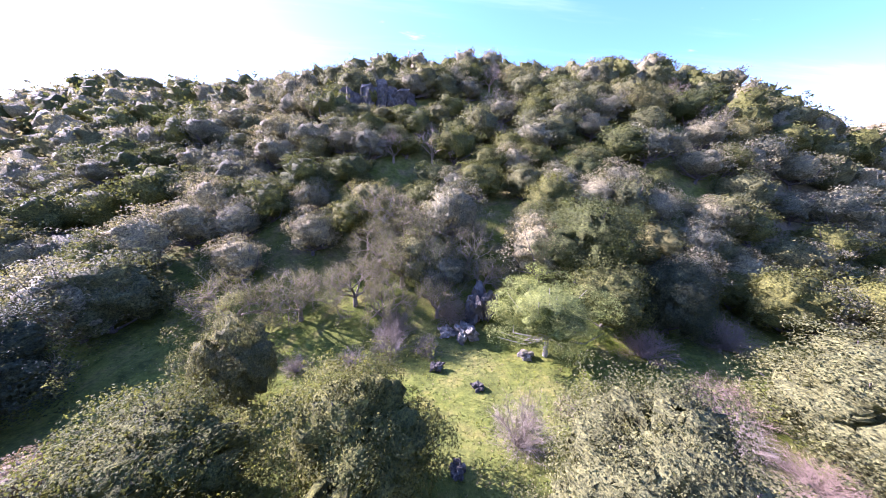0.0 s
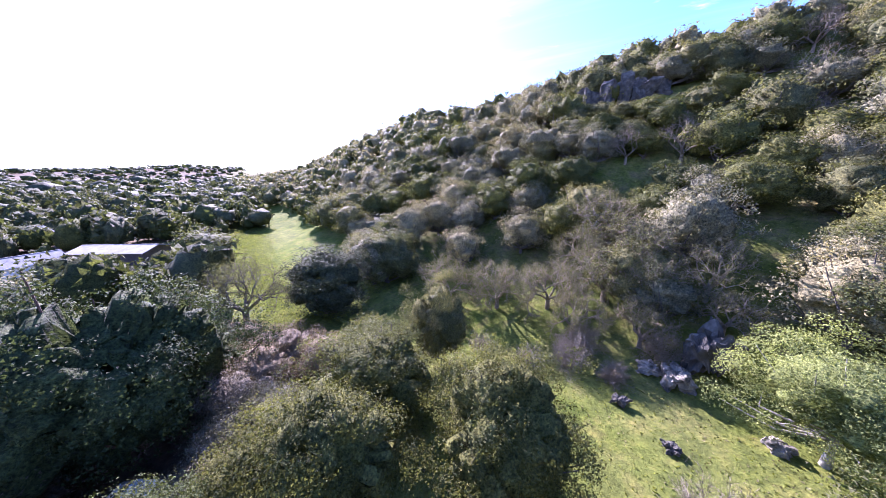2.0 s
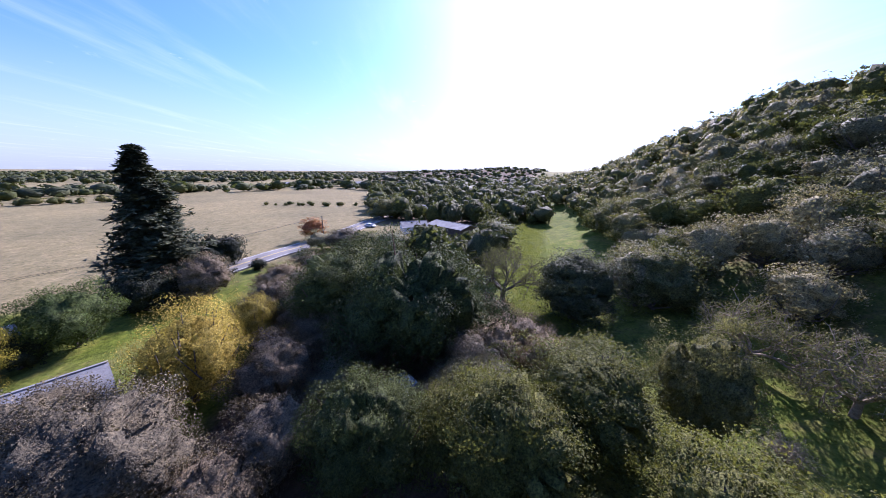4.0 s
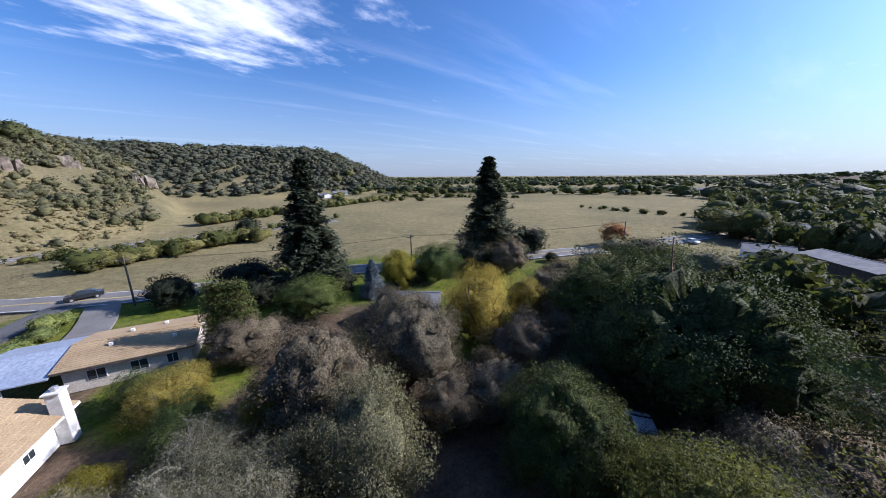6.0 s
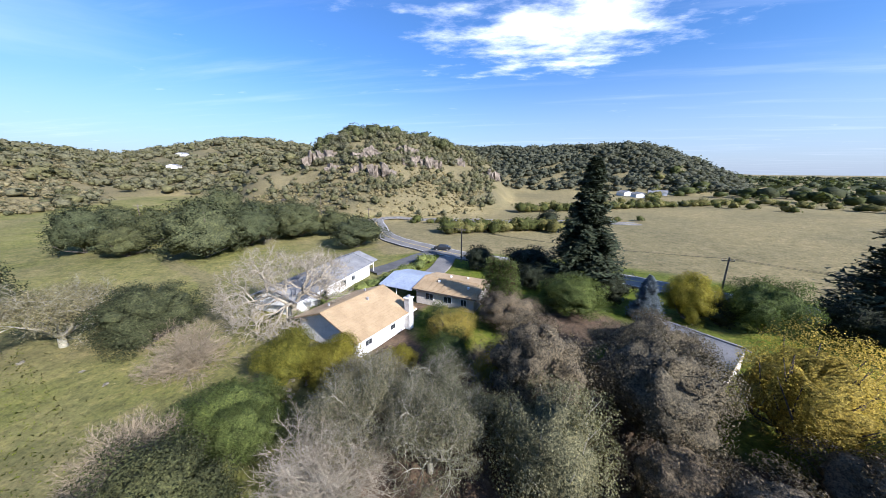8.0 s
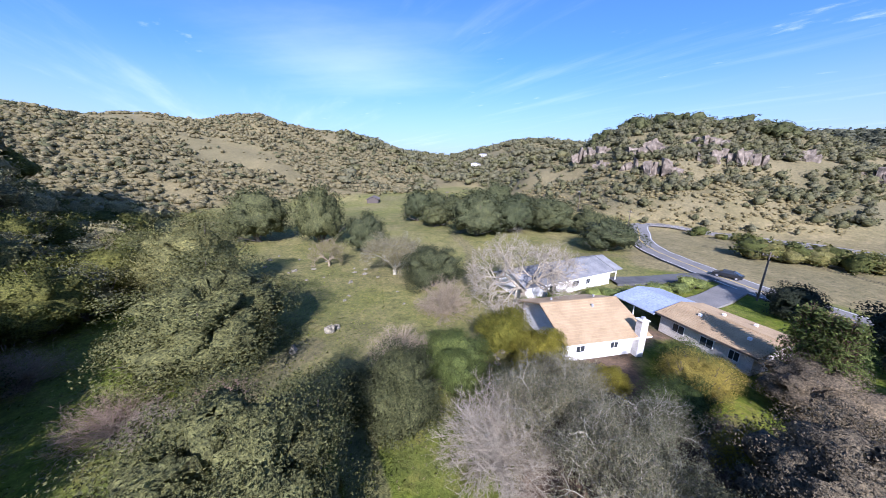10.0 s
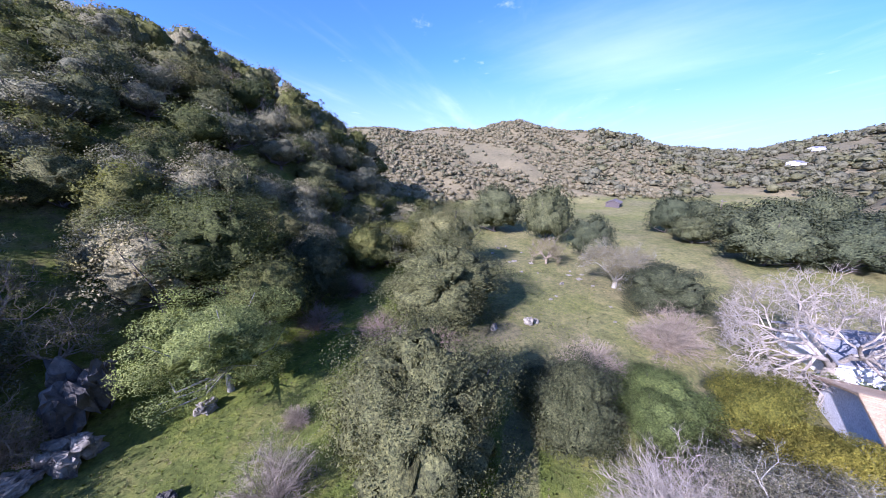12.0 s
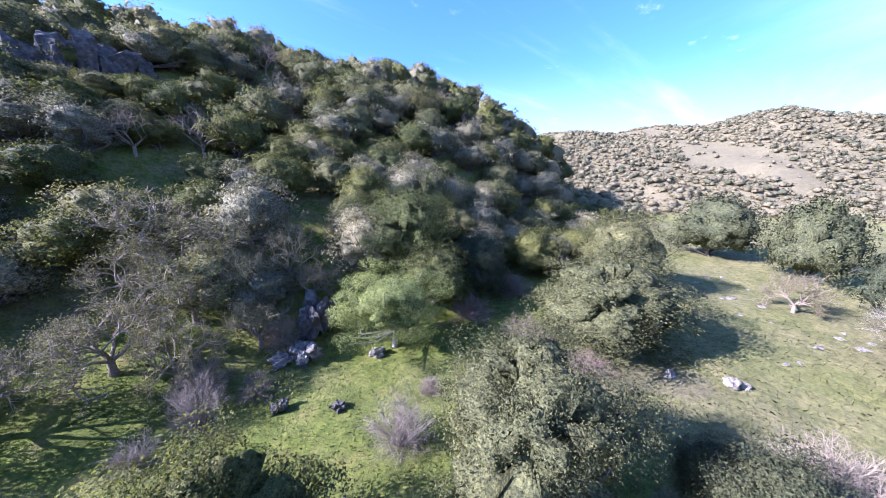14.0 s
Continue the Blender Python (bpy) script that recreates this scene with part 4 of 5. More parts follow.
for k, (x, y, h, w) in enumerate(((-1.4, 37.8, 8, 8), (-6.2, 37.5, 9, 9), (-7.6, 31, 7, 7), (-12, 34, 8, 8.5), (3.6, 41, 8, 8), (-18, 31, 8, 8), (-1, 33, 6, 6.5), (-25, 29, 8, 9), (-10.5, 42, 8, 8), (5.5, 37.5, 6, 6))):
    plant(LICHEN_OAK[k % 2], x, y, h, w, "grey lichened oak with thin leaves at the hill's foot", group="lichened oaks at the hill's foot")
for k, (x, y, h, w) in enumerate(((-21, 77, 5, 7), (-15.5, 76, 4.5, 7), (-11, 75, 5, 7), (-18, 71, 6, 8), (-25, 74, 6, 8), (-12.5, 69, 6, 8))):
    plant((FULL_OLIVE + FULL_OAK)[k % 4], x, y, h, w, "low oak on the slope below the dark rock face", group="oaks below the rock face")
for k, (x, y, h, w) in enumerate(((-2, 27, 2.6, 3.4), (-9.5, 24, 2.4, 3.6), (10.8, 18.5, 1.6, 2.6), (-15, 23, 2.2, 3.4))):
    plant(TWIG_BUSH if k % 2 else BARE_BUSH, x, y, h, w, "low dry grey shrub at the hill's foot", "shrub", "dry shrubs at the hill's foot")
# Near-black bushes added around the redwoods, mostly to stand in for deep shade.
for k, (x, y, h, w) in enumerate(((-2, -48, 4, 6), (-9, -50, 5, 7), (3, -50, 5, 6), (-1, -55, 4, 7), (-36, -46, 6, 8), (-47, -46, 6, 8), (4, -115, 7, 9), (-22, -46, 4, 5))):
    plant(DARK_TREE, x, y, h, w, "near-black bush standing in for deep shade beside the road", "bush", "dark bushes beside the road")


# ---- the wooded hill: a scatter with clearings ----
def thicket(x, y):
    """True where the hillside is wooded."""
    return np.sin(x * 0.13 + 1.0) * np.cos(y * 0.17) + 0.5 * np.sin(x * 0.31 - y * 0.2) > -0.5


rng = np.random.default_rng(5)
spots = []
for gx in np.arange(-420, 190, 6.1):
    for gy in np.arange(8, 260, 6.1):
        x, y = gx + rng.uniform(-2.4, 2.4), gy + rng.uniform(-2.4, 2.4)
        d, az = math.hypot(x, y), math.degrees(math.atan2(-x, y))
        z = float(ground_height(x, y))
        if not -66 < az < 78 or d < 30 or d > 430 or (z < (2.6 if -28 < az < 45 else 0.5) and (az > -40 or d < 52)) or (az > 60 and z < 2.5):
            continue
        if d > 1.15 * np.interp(az, [-60, -39, -19, 9, 30, 48, 57, 70, 80], [130, 132, 115, 112, 130, 165, 205, 320, 420]):
            continue
        if -26 < x < -8 and 74 < y < 83:
            continue
        if (d < 52 and not thicket(x, y)) or (d < 88 and rng.random() < 0.14):
            continue
        if min(math.hypot(x - a, y - b) for a, b in ((11.5, 26.9), (19.6, 38.7), (29.3, 32.7), (8, 27), (4, 33), (50, 20.5), (23, 27), (34, 29.5), (8, 41), (10, 46), (12, 52), (0.8, 46), (-4, 43), (-9, 47))) < 4.2:
            continue
        spots.append((d, x, y, rng.random(), rng.random()))
spots.sort()
WOOD = [(0.32, MID_OAK, "dark green oak on the wooded hillside"), (0.6, MID_OLIVE, "olive-green oak on the wooded hillside"),
        (0.93, MID_GREY, "grey-green oak on the wooded hillside"), (1.01, [BARE_HILL], "bare grey tree on the wooded hillside")]
far_wood = []
for k, (d, x, y, u, s) in enumerate(spots):
    h, w = 6.0 + 4.5 * s, 7.5 + 4.0 * s
    if k < 190:
        for limit, kinds, label in WOOD:
            if u < limit or (d < 62 and limit > 0.9):
                kinds = {id(MID_OAK): FULL_OAK, id(MID_OLIVE): FULL_OLIVE, id(MID_GREY): FULL_GREY}.get(id(kinds), kinds) if k < 60 else kinds
                plant(kinds[k % len(kinds)], x, y, h, w, label, group="trees on the hillside", sink=0.2)
                break
    else:
        far_wood.append((x, y, h, w, u))


def wood_stuff(name, places, label, leaf, seed, count=300, size=0.55, clumps=9, base=-0.05, lobes=4, solid=1):
    """Many far trees in one mesh."""
    r = np.random.default_rng(seed)
    shapes = [crown_leaves(r, 1.0, 1.0, count, size * 0.1, base, clumps, 0.75, 0.5, lobes, 1.15 / clumps ** 0.5, solid, 0.84, 0.1) for _ in range(5)]
    out, way, bv, bt, bn, at = [], [], [], [], [], 0
    for x, y, h, w, u in places:
        q, nor, _, _, body = shapes[int(u * 4.99)]
        c, s = math.cos(u * 17.0), math.sin(u * 17.0)
        turn = np.array([[c, s, 0], [-s, c, 0], [0, 0, 1]])
        foot, grow = np.array([x, y, float(ground_height(x, y)) - 0.2]), np.array([w, w, h])
        out.append((q * grow) @ turn + foot)
        way.append(nor @ turn)
        bv.append((body[0] * grow) @ turn + foot)
        bt.append(body[1] + at)
        bn.append(body[2] @ turn)
        at += len(body[0])
    me = quads_mesh(name, np.concatenate(out), [leaf], np.concatenate(way), (np.concatenate(bv), np.concatenate(bt), np.concatenate(bn)))
    return tagged(new(name, me), label, "woodland", kind="stuff")


for tone, leaf in enumerate((OAK, OAK_OLIVE, OAK_GREY)):
    mine = [p for k, p in enumerate(far_wood) if k % 3 == tone]
    wood_stuff("woodland", [p for p in mine if math.hypot(p[0], p[1]) < 130], "oaks covering the upper wooded hill", leaf, 300 + tone, 420, 0.3, 50, lobes=9, solid=3)
    wood_stuff("woodland", [p for p in mine if math.hypot(p[0], p[1]) >= 130], "far oaks covering the wooded hill", leaf, 310 + tone, 100, 0.55, 26, lobes=7, solid=2)


# ---- grass tufts, near ----
def tufts(seed, n, keep, size, leaf, label):
    r = np.random.default_rng(seed)
    a, d = 2 * np.pi * r.random(n), 6 + 52 * r.random(n) ** 0.7
    x, y = -np.sin(a) * d, np.cos(a) * d
    ok = keep(x, y, np.degrees(a), d)
    x, y = x[ok], y[ok]
    pos = np.stack([x, y, ground_height(x, y) + size * 0.35], 1)
    nor = np.stack([r.normal(size=len(x)), r.normal(size=len(x)), np.full(len(x), 0.5)], 1)
    return tagged(new("grass", quads_mesh("grass", leaves(r, pos, nor, np.full(len(x), size), aspect=0.6, spread=0.3), [leaf], np.tile([[0.0, 0.0, 1.0]], (len(x), 1)))), label, "grass", kind="stuff")


tufts(801, 50000, lambda x, y, a, d: (a > 262) | (a < 84), 0.11, GRASS, "green grass tufts at the hill's foot")
tufts(802, 16000, lambda x, y, a, d: (a > 225) & (a < 350), 0.13, DRY_GRASS, "dry grass tufts in the meadow")
tufts(804, 16000, lambda x, y, a, d: ((a > 275) | (a < 60)) & (np.sin(x * 0.5) * np.cos(y * 0.43 + 1) + 0.5 * np.sin(x * 1.1 + y * 0.7) > 0.1), 0.11, DRY_GRASS, "dry yellow grass clumps at the hill's foot")
tufts(803, 9000, lambda x, y, a, d: (a > 84) & (a < 240) & (d < 45), 0.1, DRY, "dead leaves and twigs under the trees")


r = np.random.default_rng(806)
t, off = r.random(30000), r.normal(size=30000)
x, y = -24 - 120 * t ** 1.3, 5 + 28 * t ** 1.3 + 1.0 + off * (1.5 + 3 * t)
pos = np.stack([x, y, ground_height(x, y) + 0.05], 1)
nor = np.stack([r.normal(size=30000), r.normal(size=30000), np.full(30000, 0.4)], 1)
tagged(new("lawn", quads_mesh("lawn", leaves(r, pos, nor, 0.06 + 0.13 * t, spread=0.3), [LAWN], np.tile([[0.0, 0.0, 1.0]], (30000, 1)))), "bright green sunlit lawn strip below the hill", "grass", kind="stuff")



# ---- far vegetation ----
def scatter(seed, n, az0, az1, d0, d1, keep, h0, h1, wide=1.2, power=0.6):
    r = np.random.default_rng(seed)
    out = []
    for _ in range(n):
        a, d = radians(r.uniform(az0, az1)), d0 + (d1 - d0) * r.random() ** power
        x, y = -math.sin(a) * d, math.cos(a) * d
        u, s = r.random(), r.random()
        if keep(x, y, d, float(ground_height(x, y)), u):
            h = h0 + (h1 - h0) * s * s
            out.append((x, y, h, h * wide * (0.8 + 0.5 * u), u))
    return out


def patchy(x, y, f=0.03, p=0.0):
    return math.sin(x * f + 1 + p) * math.cos(y * f * 1.2 - p) + 0.6 * math.sin(x * f * 2.3 - y * f * 1.9 + p)


# rocky hill: scattered scrub below, dense oaks on top
scrub = scatter(400, 2300, 192, 240, 112, 250, lambda x, y, d, z, u: (z > 24 and u < 0.95) or (0.5 < z <= 24 and u < 0.16 + 0.34 * (patchy(x, y) > 0.2)), 2.2, 5.0, 1.4)
wood_stuff("hill_scrub", scrub[::2], "grey-green scrub on the rocky hill", HAZED_SCRUB, 401, 46, 0.95, 9)
wood_stuff("hill_scrub", scrub[1::2], "dry grey-brown scrub on the rocky hill", HAZED_DRY_SCRUB, 402, 46, 0.95, 9)
crest = scatter(403, 150, 200, 223, 222, 262, lambda x, y, d, z, u: z > 34, 4.5, 9.0, 1.15)
wood_stuff("crest_oaks", crest, "dark oaks along the rocky hill's crest", OAK_DARK, 404, 160, 0.55, 16, solid=2)
tiny = scatter(423, 1500, 194, 236, 112, 190, lambda x, y, d, z, u: 0.8 < z < 30, 0.8, 1.8, 1.7)
wood_stuff("hill_scrub", tiny, "low dry brush on the rocky slope", HAZED_DRY_SCRUB, 424, 14, 1.4, 4, lobes=3)
# long flat-topped hill
mesa = scatter(405, 2700, 156, 212, 320, 500, lambda x, y, d, z, u: z > 2 and u < 0.95, 4.0, 8.5, 1.7)
wood_stuff("far_woods", mesa[::2], "dark woods on the flat-topped hill", FAR_WOOD, 406, 26, 1.3, 6, lobes=3)
wood_stuff("far_woods", mesa[1::2], "grey-green woods on the flat-topped hill", FAR_WOOD, 407, 26, 1.3, 6, lobes=3)
# ridges round the valley
west = scatter(408, 2200, 222, 266, 215, 690, lambda x, y, d, z, u: z > 1.5 and u < 0.2 + 0.8 * (patchy(x, y, 0.02, 1) > -0.5), 4.5, 9.5, 1.6)
wood_stuff("far_woods", west[::3], "grey-green woods on the far ridge", HAZED_SCRUB, 409, 22, 1.4, 6, lobes=3)
wood_stuff("far_woods", [p for k, p in enumerate(west) if k % 3], "grey bare woods on the far ridge", HAZED_DRY_SCRUB, 410, 22, 1.4, 6, lobes=3)
north = scatter(411, 10500, 250, 318, 110, 450, lambda x, y, d, z, u: z > 1.5 and u < 0.12 + 0.86 * (patchy(x, y, 0.03, 2) > -0.6), 1.4, 4.0, 1.5)
wood_stuff("hill_scrub", north[::5], "green scrub on the dry hillside", HAZED_SCRUB, 412, 26, 1.1, 6, lobes=3)
wood_stuff("hill_scrub", [p for k, p in enumerate(north) if k % 5], "grey-brown bare scrub on the dry hillside", HAZED_DRY_SCRUB, 413, 26, 1.1, 6, lobes=3)
# tree lines over the plain
def on_plain(x, y, d, z, u):
    az = math.degrees(math.atan2(-x, y)) % 360
    belt = math.sin(d * 0.022 + 0.6 * math.sin(az * 0.2)) + 0.5 * math.sin(az * 0.5 + d * 0.004) + (0.9 if d > 700 else 0.0)
    return (d > 325 and belt > 0.15) or (az < 99 and d > 200)


plain = scatter(414, 4600, 74, 166, 180, 2000, on_plain, 5.0, 13.0, 1.6, 1.0)
wood_stuff("plain_trees", plain[::2], "dark tree lines across the far plain", OAK_DARK, 415, 14, 1.6, 4, lobes=3)
wood_stuff("plain_trees", plain[1::2], "grey-green tree lines across the far plain", OAK, 416, 14, 1.6, 4, lobes=3)
# wooded edge of the village below the hill
village = scatter(417, 1000, 74, 106, 52, 330, lambda x, y, d, z, u: z < 7 and not (72 < d < 112 and abs(math.degrees(math.atan2(-x, y)) - 90) < 7) and not (d < 112 and math.degrees(math.atan2(-x, y)) > 98) and patchy(x, y, 0.06, 4) > -0.3 and (d > 115 or math.degrees(math.atan2(-x, y)) > 84), 5.0, 12.0, 0.95, 0.9)
wood_stuff("village_trees", village[::2], "dark trees among the village houses", OAK_DARK, 418, 150, 0.6, 26, solid=2)
wood_stuff("village_trees", village[1::2], "olive trees among the village houses", OAK, 419, 150, 0.6, 26, solid=2)
# belts of bushes beside the field and the road
belt = []
r = np.random.default_rng(420)
for x0, y0, x1, y1, n, h in ((38, -92, 4, -111, 30, 4.6), (56, -108, 40, -112, 9, 3.0), (15, -112, -30, -150, 12, 2.5), (-92, -390, -60, -250, 26, 5.0), (-110, -255, -30, -197, 30, 5.0), (-30, -197, 22, -156, 24, 5.0),
                             (105, -80, 150, -60, 22, 7.0), (-165, -108, -172, -60, 14, 2.5), (-200, -190, -120, -262, 30, 4.5), (-30, -240, -120, -215, 12, 4.0)):
    for k in range(n):
        t = (k + r.random()) / n
        s = h * (0.6 + 0.7 * r.random())
        belt.append((x0 + (x1 - x0) * t + r.normal() * 1.6, y0 + (y1 - y0) * t + r.normal() * 1.6, s, s * 1.5, r.random()))
wood_stuff("bush_belt", belt[::2], "dark bush belts along field and road", OAK, 421, 150, 0.55, 14, solid=2)
wood_stuff("bush_belt", belt[1::2], "olive bush belts along field and road", OAK_OLIVE, 422, 150, 0.55, 14, solid=2)


# ---- roads ----
ASPHALT = mottled("grey_asphalt", (0.135, 0.13, 0.122), (0.19, 0.18, 0.168), 0.25, 0.9, fine=6.0, relief=0.2)
DRIVE = mottled("dark_asphalt", (0.06, 0.06, 0.06), (0.1, 0.1, 0.1), 0.3, 0.9, fine=6.0, relief=0.2)
PAINT = mottled("road_paint", (0.55, 0.55, 0.52), (0.75, 0.75, 0.72), 1.0, 0.8)
YELLOW_PAINT = mottled("yellow_road_paint", (0.5, 0.36, 0.08), (0.62, 0.46, 0.12), 1.0, 0.8)


def smooth_line(points, step=2.0):
    """A Catmull-Rom line through plan points."""
    p = [np.array(q, float) for q in points]
    p = [2 * p[0] - p[1]] + p + [2 * p[-1] - p[-2]]
    out = []
    for a, b, c, d in zip(p, p[1:], p[2:], p[3:]):
        n = max(2, int(np.linalg.norm(c - b) / step))
        for k in range(n):
            t = k / n
            out.append(0.5 * (2 * b + (c - a) * t + (2 * a - 5 * b + 4 * c - d) * t * t + (3 * b - a - 3 * c + d) * t ** 3))
    out.append(p[-2])
    return np.array(out)


def ribbon(name, line, left, right, lift, mat, thick=0.15, dash=0):
    """A strip along a plan line between two offsets, with thickness, laid on the ground."""
    d = np.gradient(line, axis=0)
    d /= np.linalg.norm(d, axis=1)[:, None]
    n = np.stack([-d[:, 1], d[:, 0]], 1)
    v, f = [], []
    base = ground_height(line[:, 0], line[:, 1])
    for k in range(len(line)):
        for off in (left, right):
            x, y = line[k] + n[k] * off
            z = base[k] + lift
            v += [(x, y, z), (x, y, z - thick)]
    for k in range(len(line) - 1):
        if dash and (k // dash) % 2:
            continue
        a, b = 4 * k, 4 * k + 4
        f += [(a, a + 2, b + 2, b), (a, b, b + 1, a + 1), (a + 2, a + 3, b + 3, b + 2)]
    return mesh_of(name, v, f, [mat])


ROAD_LINE = smooth_line([(-330, -5), (-160, -27), (-105, -36), (-72, -43), (-52, -48.5), (-30, -56), (-5, -62.5), (20, -66), (33, -69.5), (46, -76), (56, -84), (63, -93), (69, -100.5), (71.5, -105.5), (66, -111.5), (54, -117), (25, -124), (-30, -140)])
tagged(new("road", ribbon("road", ROAD_LINE, 3.3, -3.3, 0.3, ASPHALT, 0.5)), "grey two-lane asphalt road past the field", "road", kind="structure")
for off in (3.0, -3.0):
    tagged(new("trim", ribbon("edge_line", ROAD_LINE, off + 0.07, off - 0.07, 0.306, PAINT, 0.004)), "white painted road edge line", "road marking", kind="structure")
for off in (0.12, -0.12):
    tagged(new("trim", ribbon("centre_line", ROAD_LINE, off + 0.06, off - 0.06, 0.306, YELLOW_PAINT, 0.004)), "yellow painted road centre line", "road marking", kind="structure")
DRIVE_LINE = smooth_line([(28.5, -66.5), (31, -60), (33, -52), (34.6, -46.8)])
tagged(new("pavement", ribbon("driveway", DRIVE_LINE, 1.8, -1.8, 0.34, DRIVE, 0.5)), "dark asphalt driveway to the white house", "driveway", kind="structure")
tagged(new("pavement", ribbon("driveway", smooth_line([(24, -63.5), (22.6, -55), (22.2, -46)]), 2.0, -2.0, 0.33, ASPHALT, 0.5)), "grey driveway to the carport", "driveway", kind="structure")

# ---- houses ----
WHITE_WALL = mottled("white_painted_wall", (0.68, 0.67, 0.64), (0.82, 0.81, 0.79), 0.8, 0.8, relief=0.1)
CREAM_WALL = mottled("cream_stucco", (0.5, 0.45, 0.38), (0.62, 0.56, 0.48), 0.8, 0.9, relief=0.2)
TAN_SHINGLE = mottled("tan_roof_shingles", (0.313, 0.223, 0.121), (0.405, 0.296, 0.167), 0.5, 0.95, fine=9.0, relief=0.4)
GREY_SHINGLE = mottled("grey_roof_shingles", (0.158, 0.161, 0.165), (0.238, 0.238, 0.238), 0.6, 0.95, fine=9.0, relief=0.4)
METAL_ROOF = mottled("blue_grey_metal_roof", (0.36, 0.41, 0.5), (0.45, 0.5, 0.58), 0.4, 0.45, relief=0.1, metal=0.3)
DARK_ROOF = mottled("brown_roof_shingles", (0.09, 0.075, 0.065), (0.16, 0.135, 0.12), 0.6, 0.95, fine=9.0, relief=0.4)
DARK_WOOD = mottled("dark_wood_trim", (0.05, 0.04, 0.035), (0.1, 0.08, 0.065), 2.0, 0.8)
BRICK = mottled("painted_brick", (0.6, 0.58, 0.55), (0.75, 0.73, 0.7), 3.0, 0.9, relief=0.5)
TIN = mottled("dull_metal", (0.4, 0.4, 0.42), (0.55, 0.55, 0.56), 2.0, 0.5, metal=0.6)


def glass():
    m, nodes, links, bsdf = shader("window_glass")
    bsdf.inputs["Base Color"].default_value = (0.03, 0.035, 0.04, 1)
    bsdf.inputs["Roughness"].default_value = 0.08
    return m


GLASS = glass()


def box(name, x0, x1, y0, y1, z0, z1, mat, parent, label="", bevel=0.02):
    bm = bmesh.new()
    bmesh.ops.create_cube(bm, size=1, matrix=Matrix.Translation(((x0 + x1) / 2, (y0 + y1) / 2, (z0 + z1) / 2)) @ Matrix.Diagonal((x1 - x0, y1 - y0, z1 - z0, 1)))
    if bevel:
        bmesh.ops.bevel(bm, geom=bm.edges[:], offset=bevel, segments=1, affect="EDGES")
    ob = part(name, bm, parent, label)
    ob.data.materials.append(mat)
    return ob


def prism(name, section, y0, y1, mat, parent, label=""):
    """A section in x and z drawn out along y."""
    n = len(section)
    v = [(x, y0, z) for x, z in section] + [(x, y1, z) for x, z in section]
    f = [tuple(range(n))[::-1], tuple(range(n, 2 * n))] + [(k, (k + 1) % n, n + (k + 1) % n, n + k) for k in range(n)]
    return part(name, mesh_of(name, v, f, [mat]), parent, label)


def window(parent, side, at, z, w, h, x, glass_mat=None):
    """A framed window on the wall at local x (side +1 or -1)."""
    fr = box("window", x - 0.05 if side < 0 else x, x if side < 0 else x + 0.05, at - w / 2, at + w / 2, z, z + h, WHITE_WALL, parent, "white framed window", 0.01)
    e = 0.055 * side
    box("pane", min(x, x + e + 0.01 * side), max(x, x + e + 0.01 * side), at - w / 2 + 0.07, at - 0.03, z + 0.07, z + h - 0.07, GLASS, fr, "", 0)
    box("pane", min(x, x + e + 0.01 * side), max(x, x + e + 0.01 * side), at + 0.03, at + w / 2 - 0.07, z + 0.07, z + h - 0.07, GLASS, fr, "", 0)


def gable_house(name, x, y, turn, length, half, eave, rise, wall, roof, label, over=0.5, windows=(), courses=True):
    """A low house with its ridge along local y; the roof has two slopes laid in courses, eaves and gables."""
    house = new(name)
    house.matrix_basis = pose(x, y, float(ground_height(x, y)) - 0.05, 0, 0, turn)
    L = length / 2
    prism("wall", [(-half, 0), (half, 0), (half, eave), (0, eave + rise), (-half, eave)], -L, L, wall, house)
    slope = rise / half
    for s in (-1, 1):
        xe = s * (half + over)
        ze = eave - slope * over
        slab = prism("roof", [(0, eave + rise + 0.03), (xe, ze + 0.03), (xe, ze + 0.17), (0, eave + rise + 0.2)], -L - over, L + over, roof, house)
        if courses:
            n = 14
            v, f = [], []
            for k in range(n):
                t0, t1 = k / n, (k + 1) / n
                xa, xb = xe * t0, xe * t1
                za, zb = eave + rise + 0.2 - (rise + slope * over) * t0, eave + rise + 0.2 - (rise + slope * over) * t1
                i = len(v)
                v += [(xa, -L - over, za + 0.004), (xb, -L - over, zb + 0.035), (xb, L + over, zb + 0.035), (xa, L + over, za + 0.004), (xb, -L - over, zb), (xb, L + over, zb)]
                f += [(i, i + 1, i + 2, i + 3), (i + 1, i + 4, i + 5, i + 2)]
            part("shingle_cover", mesh_of("shingle_cover", v, f, [roof]), slab)
        box("fascia", min(xe, xe + 0.04 * s), max(xe, xe + 0.04 * s), -L - over, L + over, ze + 0.0, ze + 0.18, WHITE_WALL if wall is WHITE_WALL else DARK_WOOD, house, "", 0)
    box("ridge_cap", -0.14, 0.14, -L - over, L + over, eave + rise + 0.19, eave + rise + 0.25, roof, house)
    for side, at, z, w, h in windows:
        window(house, side, at, z, w, h, side * half)
    return tagged(house, label, "house")


house = gable_house("house", 22.8, -26.2, -10, 9.2, 5.1, 2.5, 1.9, WHITE_WALL, TAN_SHINGLE, "white ranch house with a tan shingle roof and chimney",
                    over=0.7, windows=((-1, 3.0, 1.0, 1.1, 1.0), (-1, -1.2, 1.0, 1.0, 1.0), (1, 0, 0.9, 1.8, 1.2)))
chimney = box("chimney", -5.95, -5.12, -4.4, -3.55, 0, 4.3, BRICK, house, "white painted brick chimney", 0.04)
box("chimney_cap", -6.05, -5.0, -4.5, -3.45, 4.3, 4.42, BRICK, chimney)
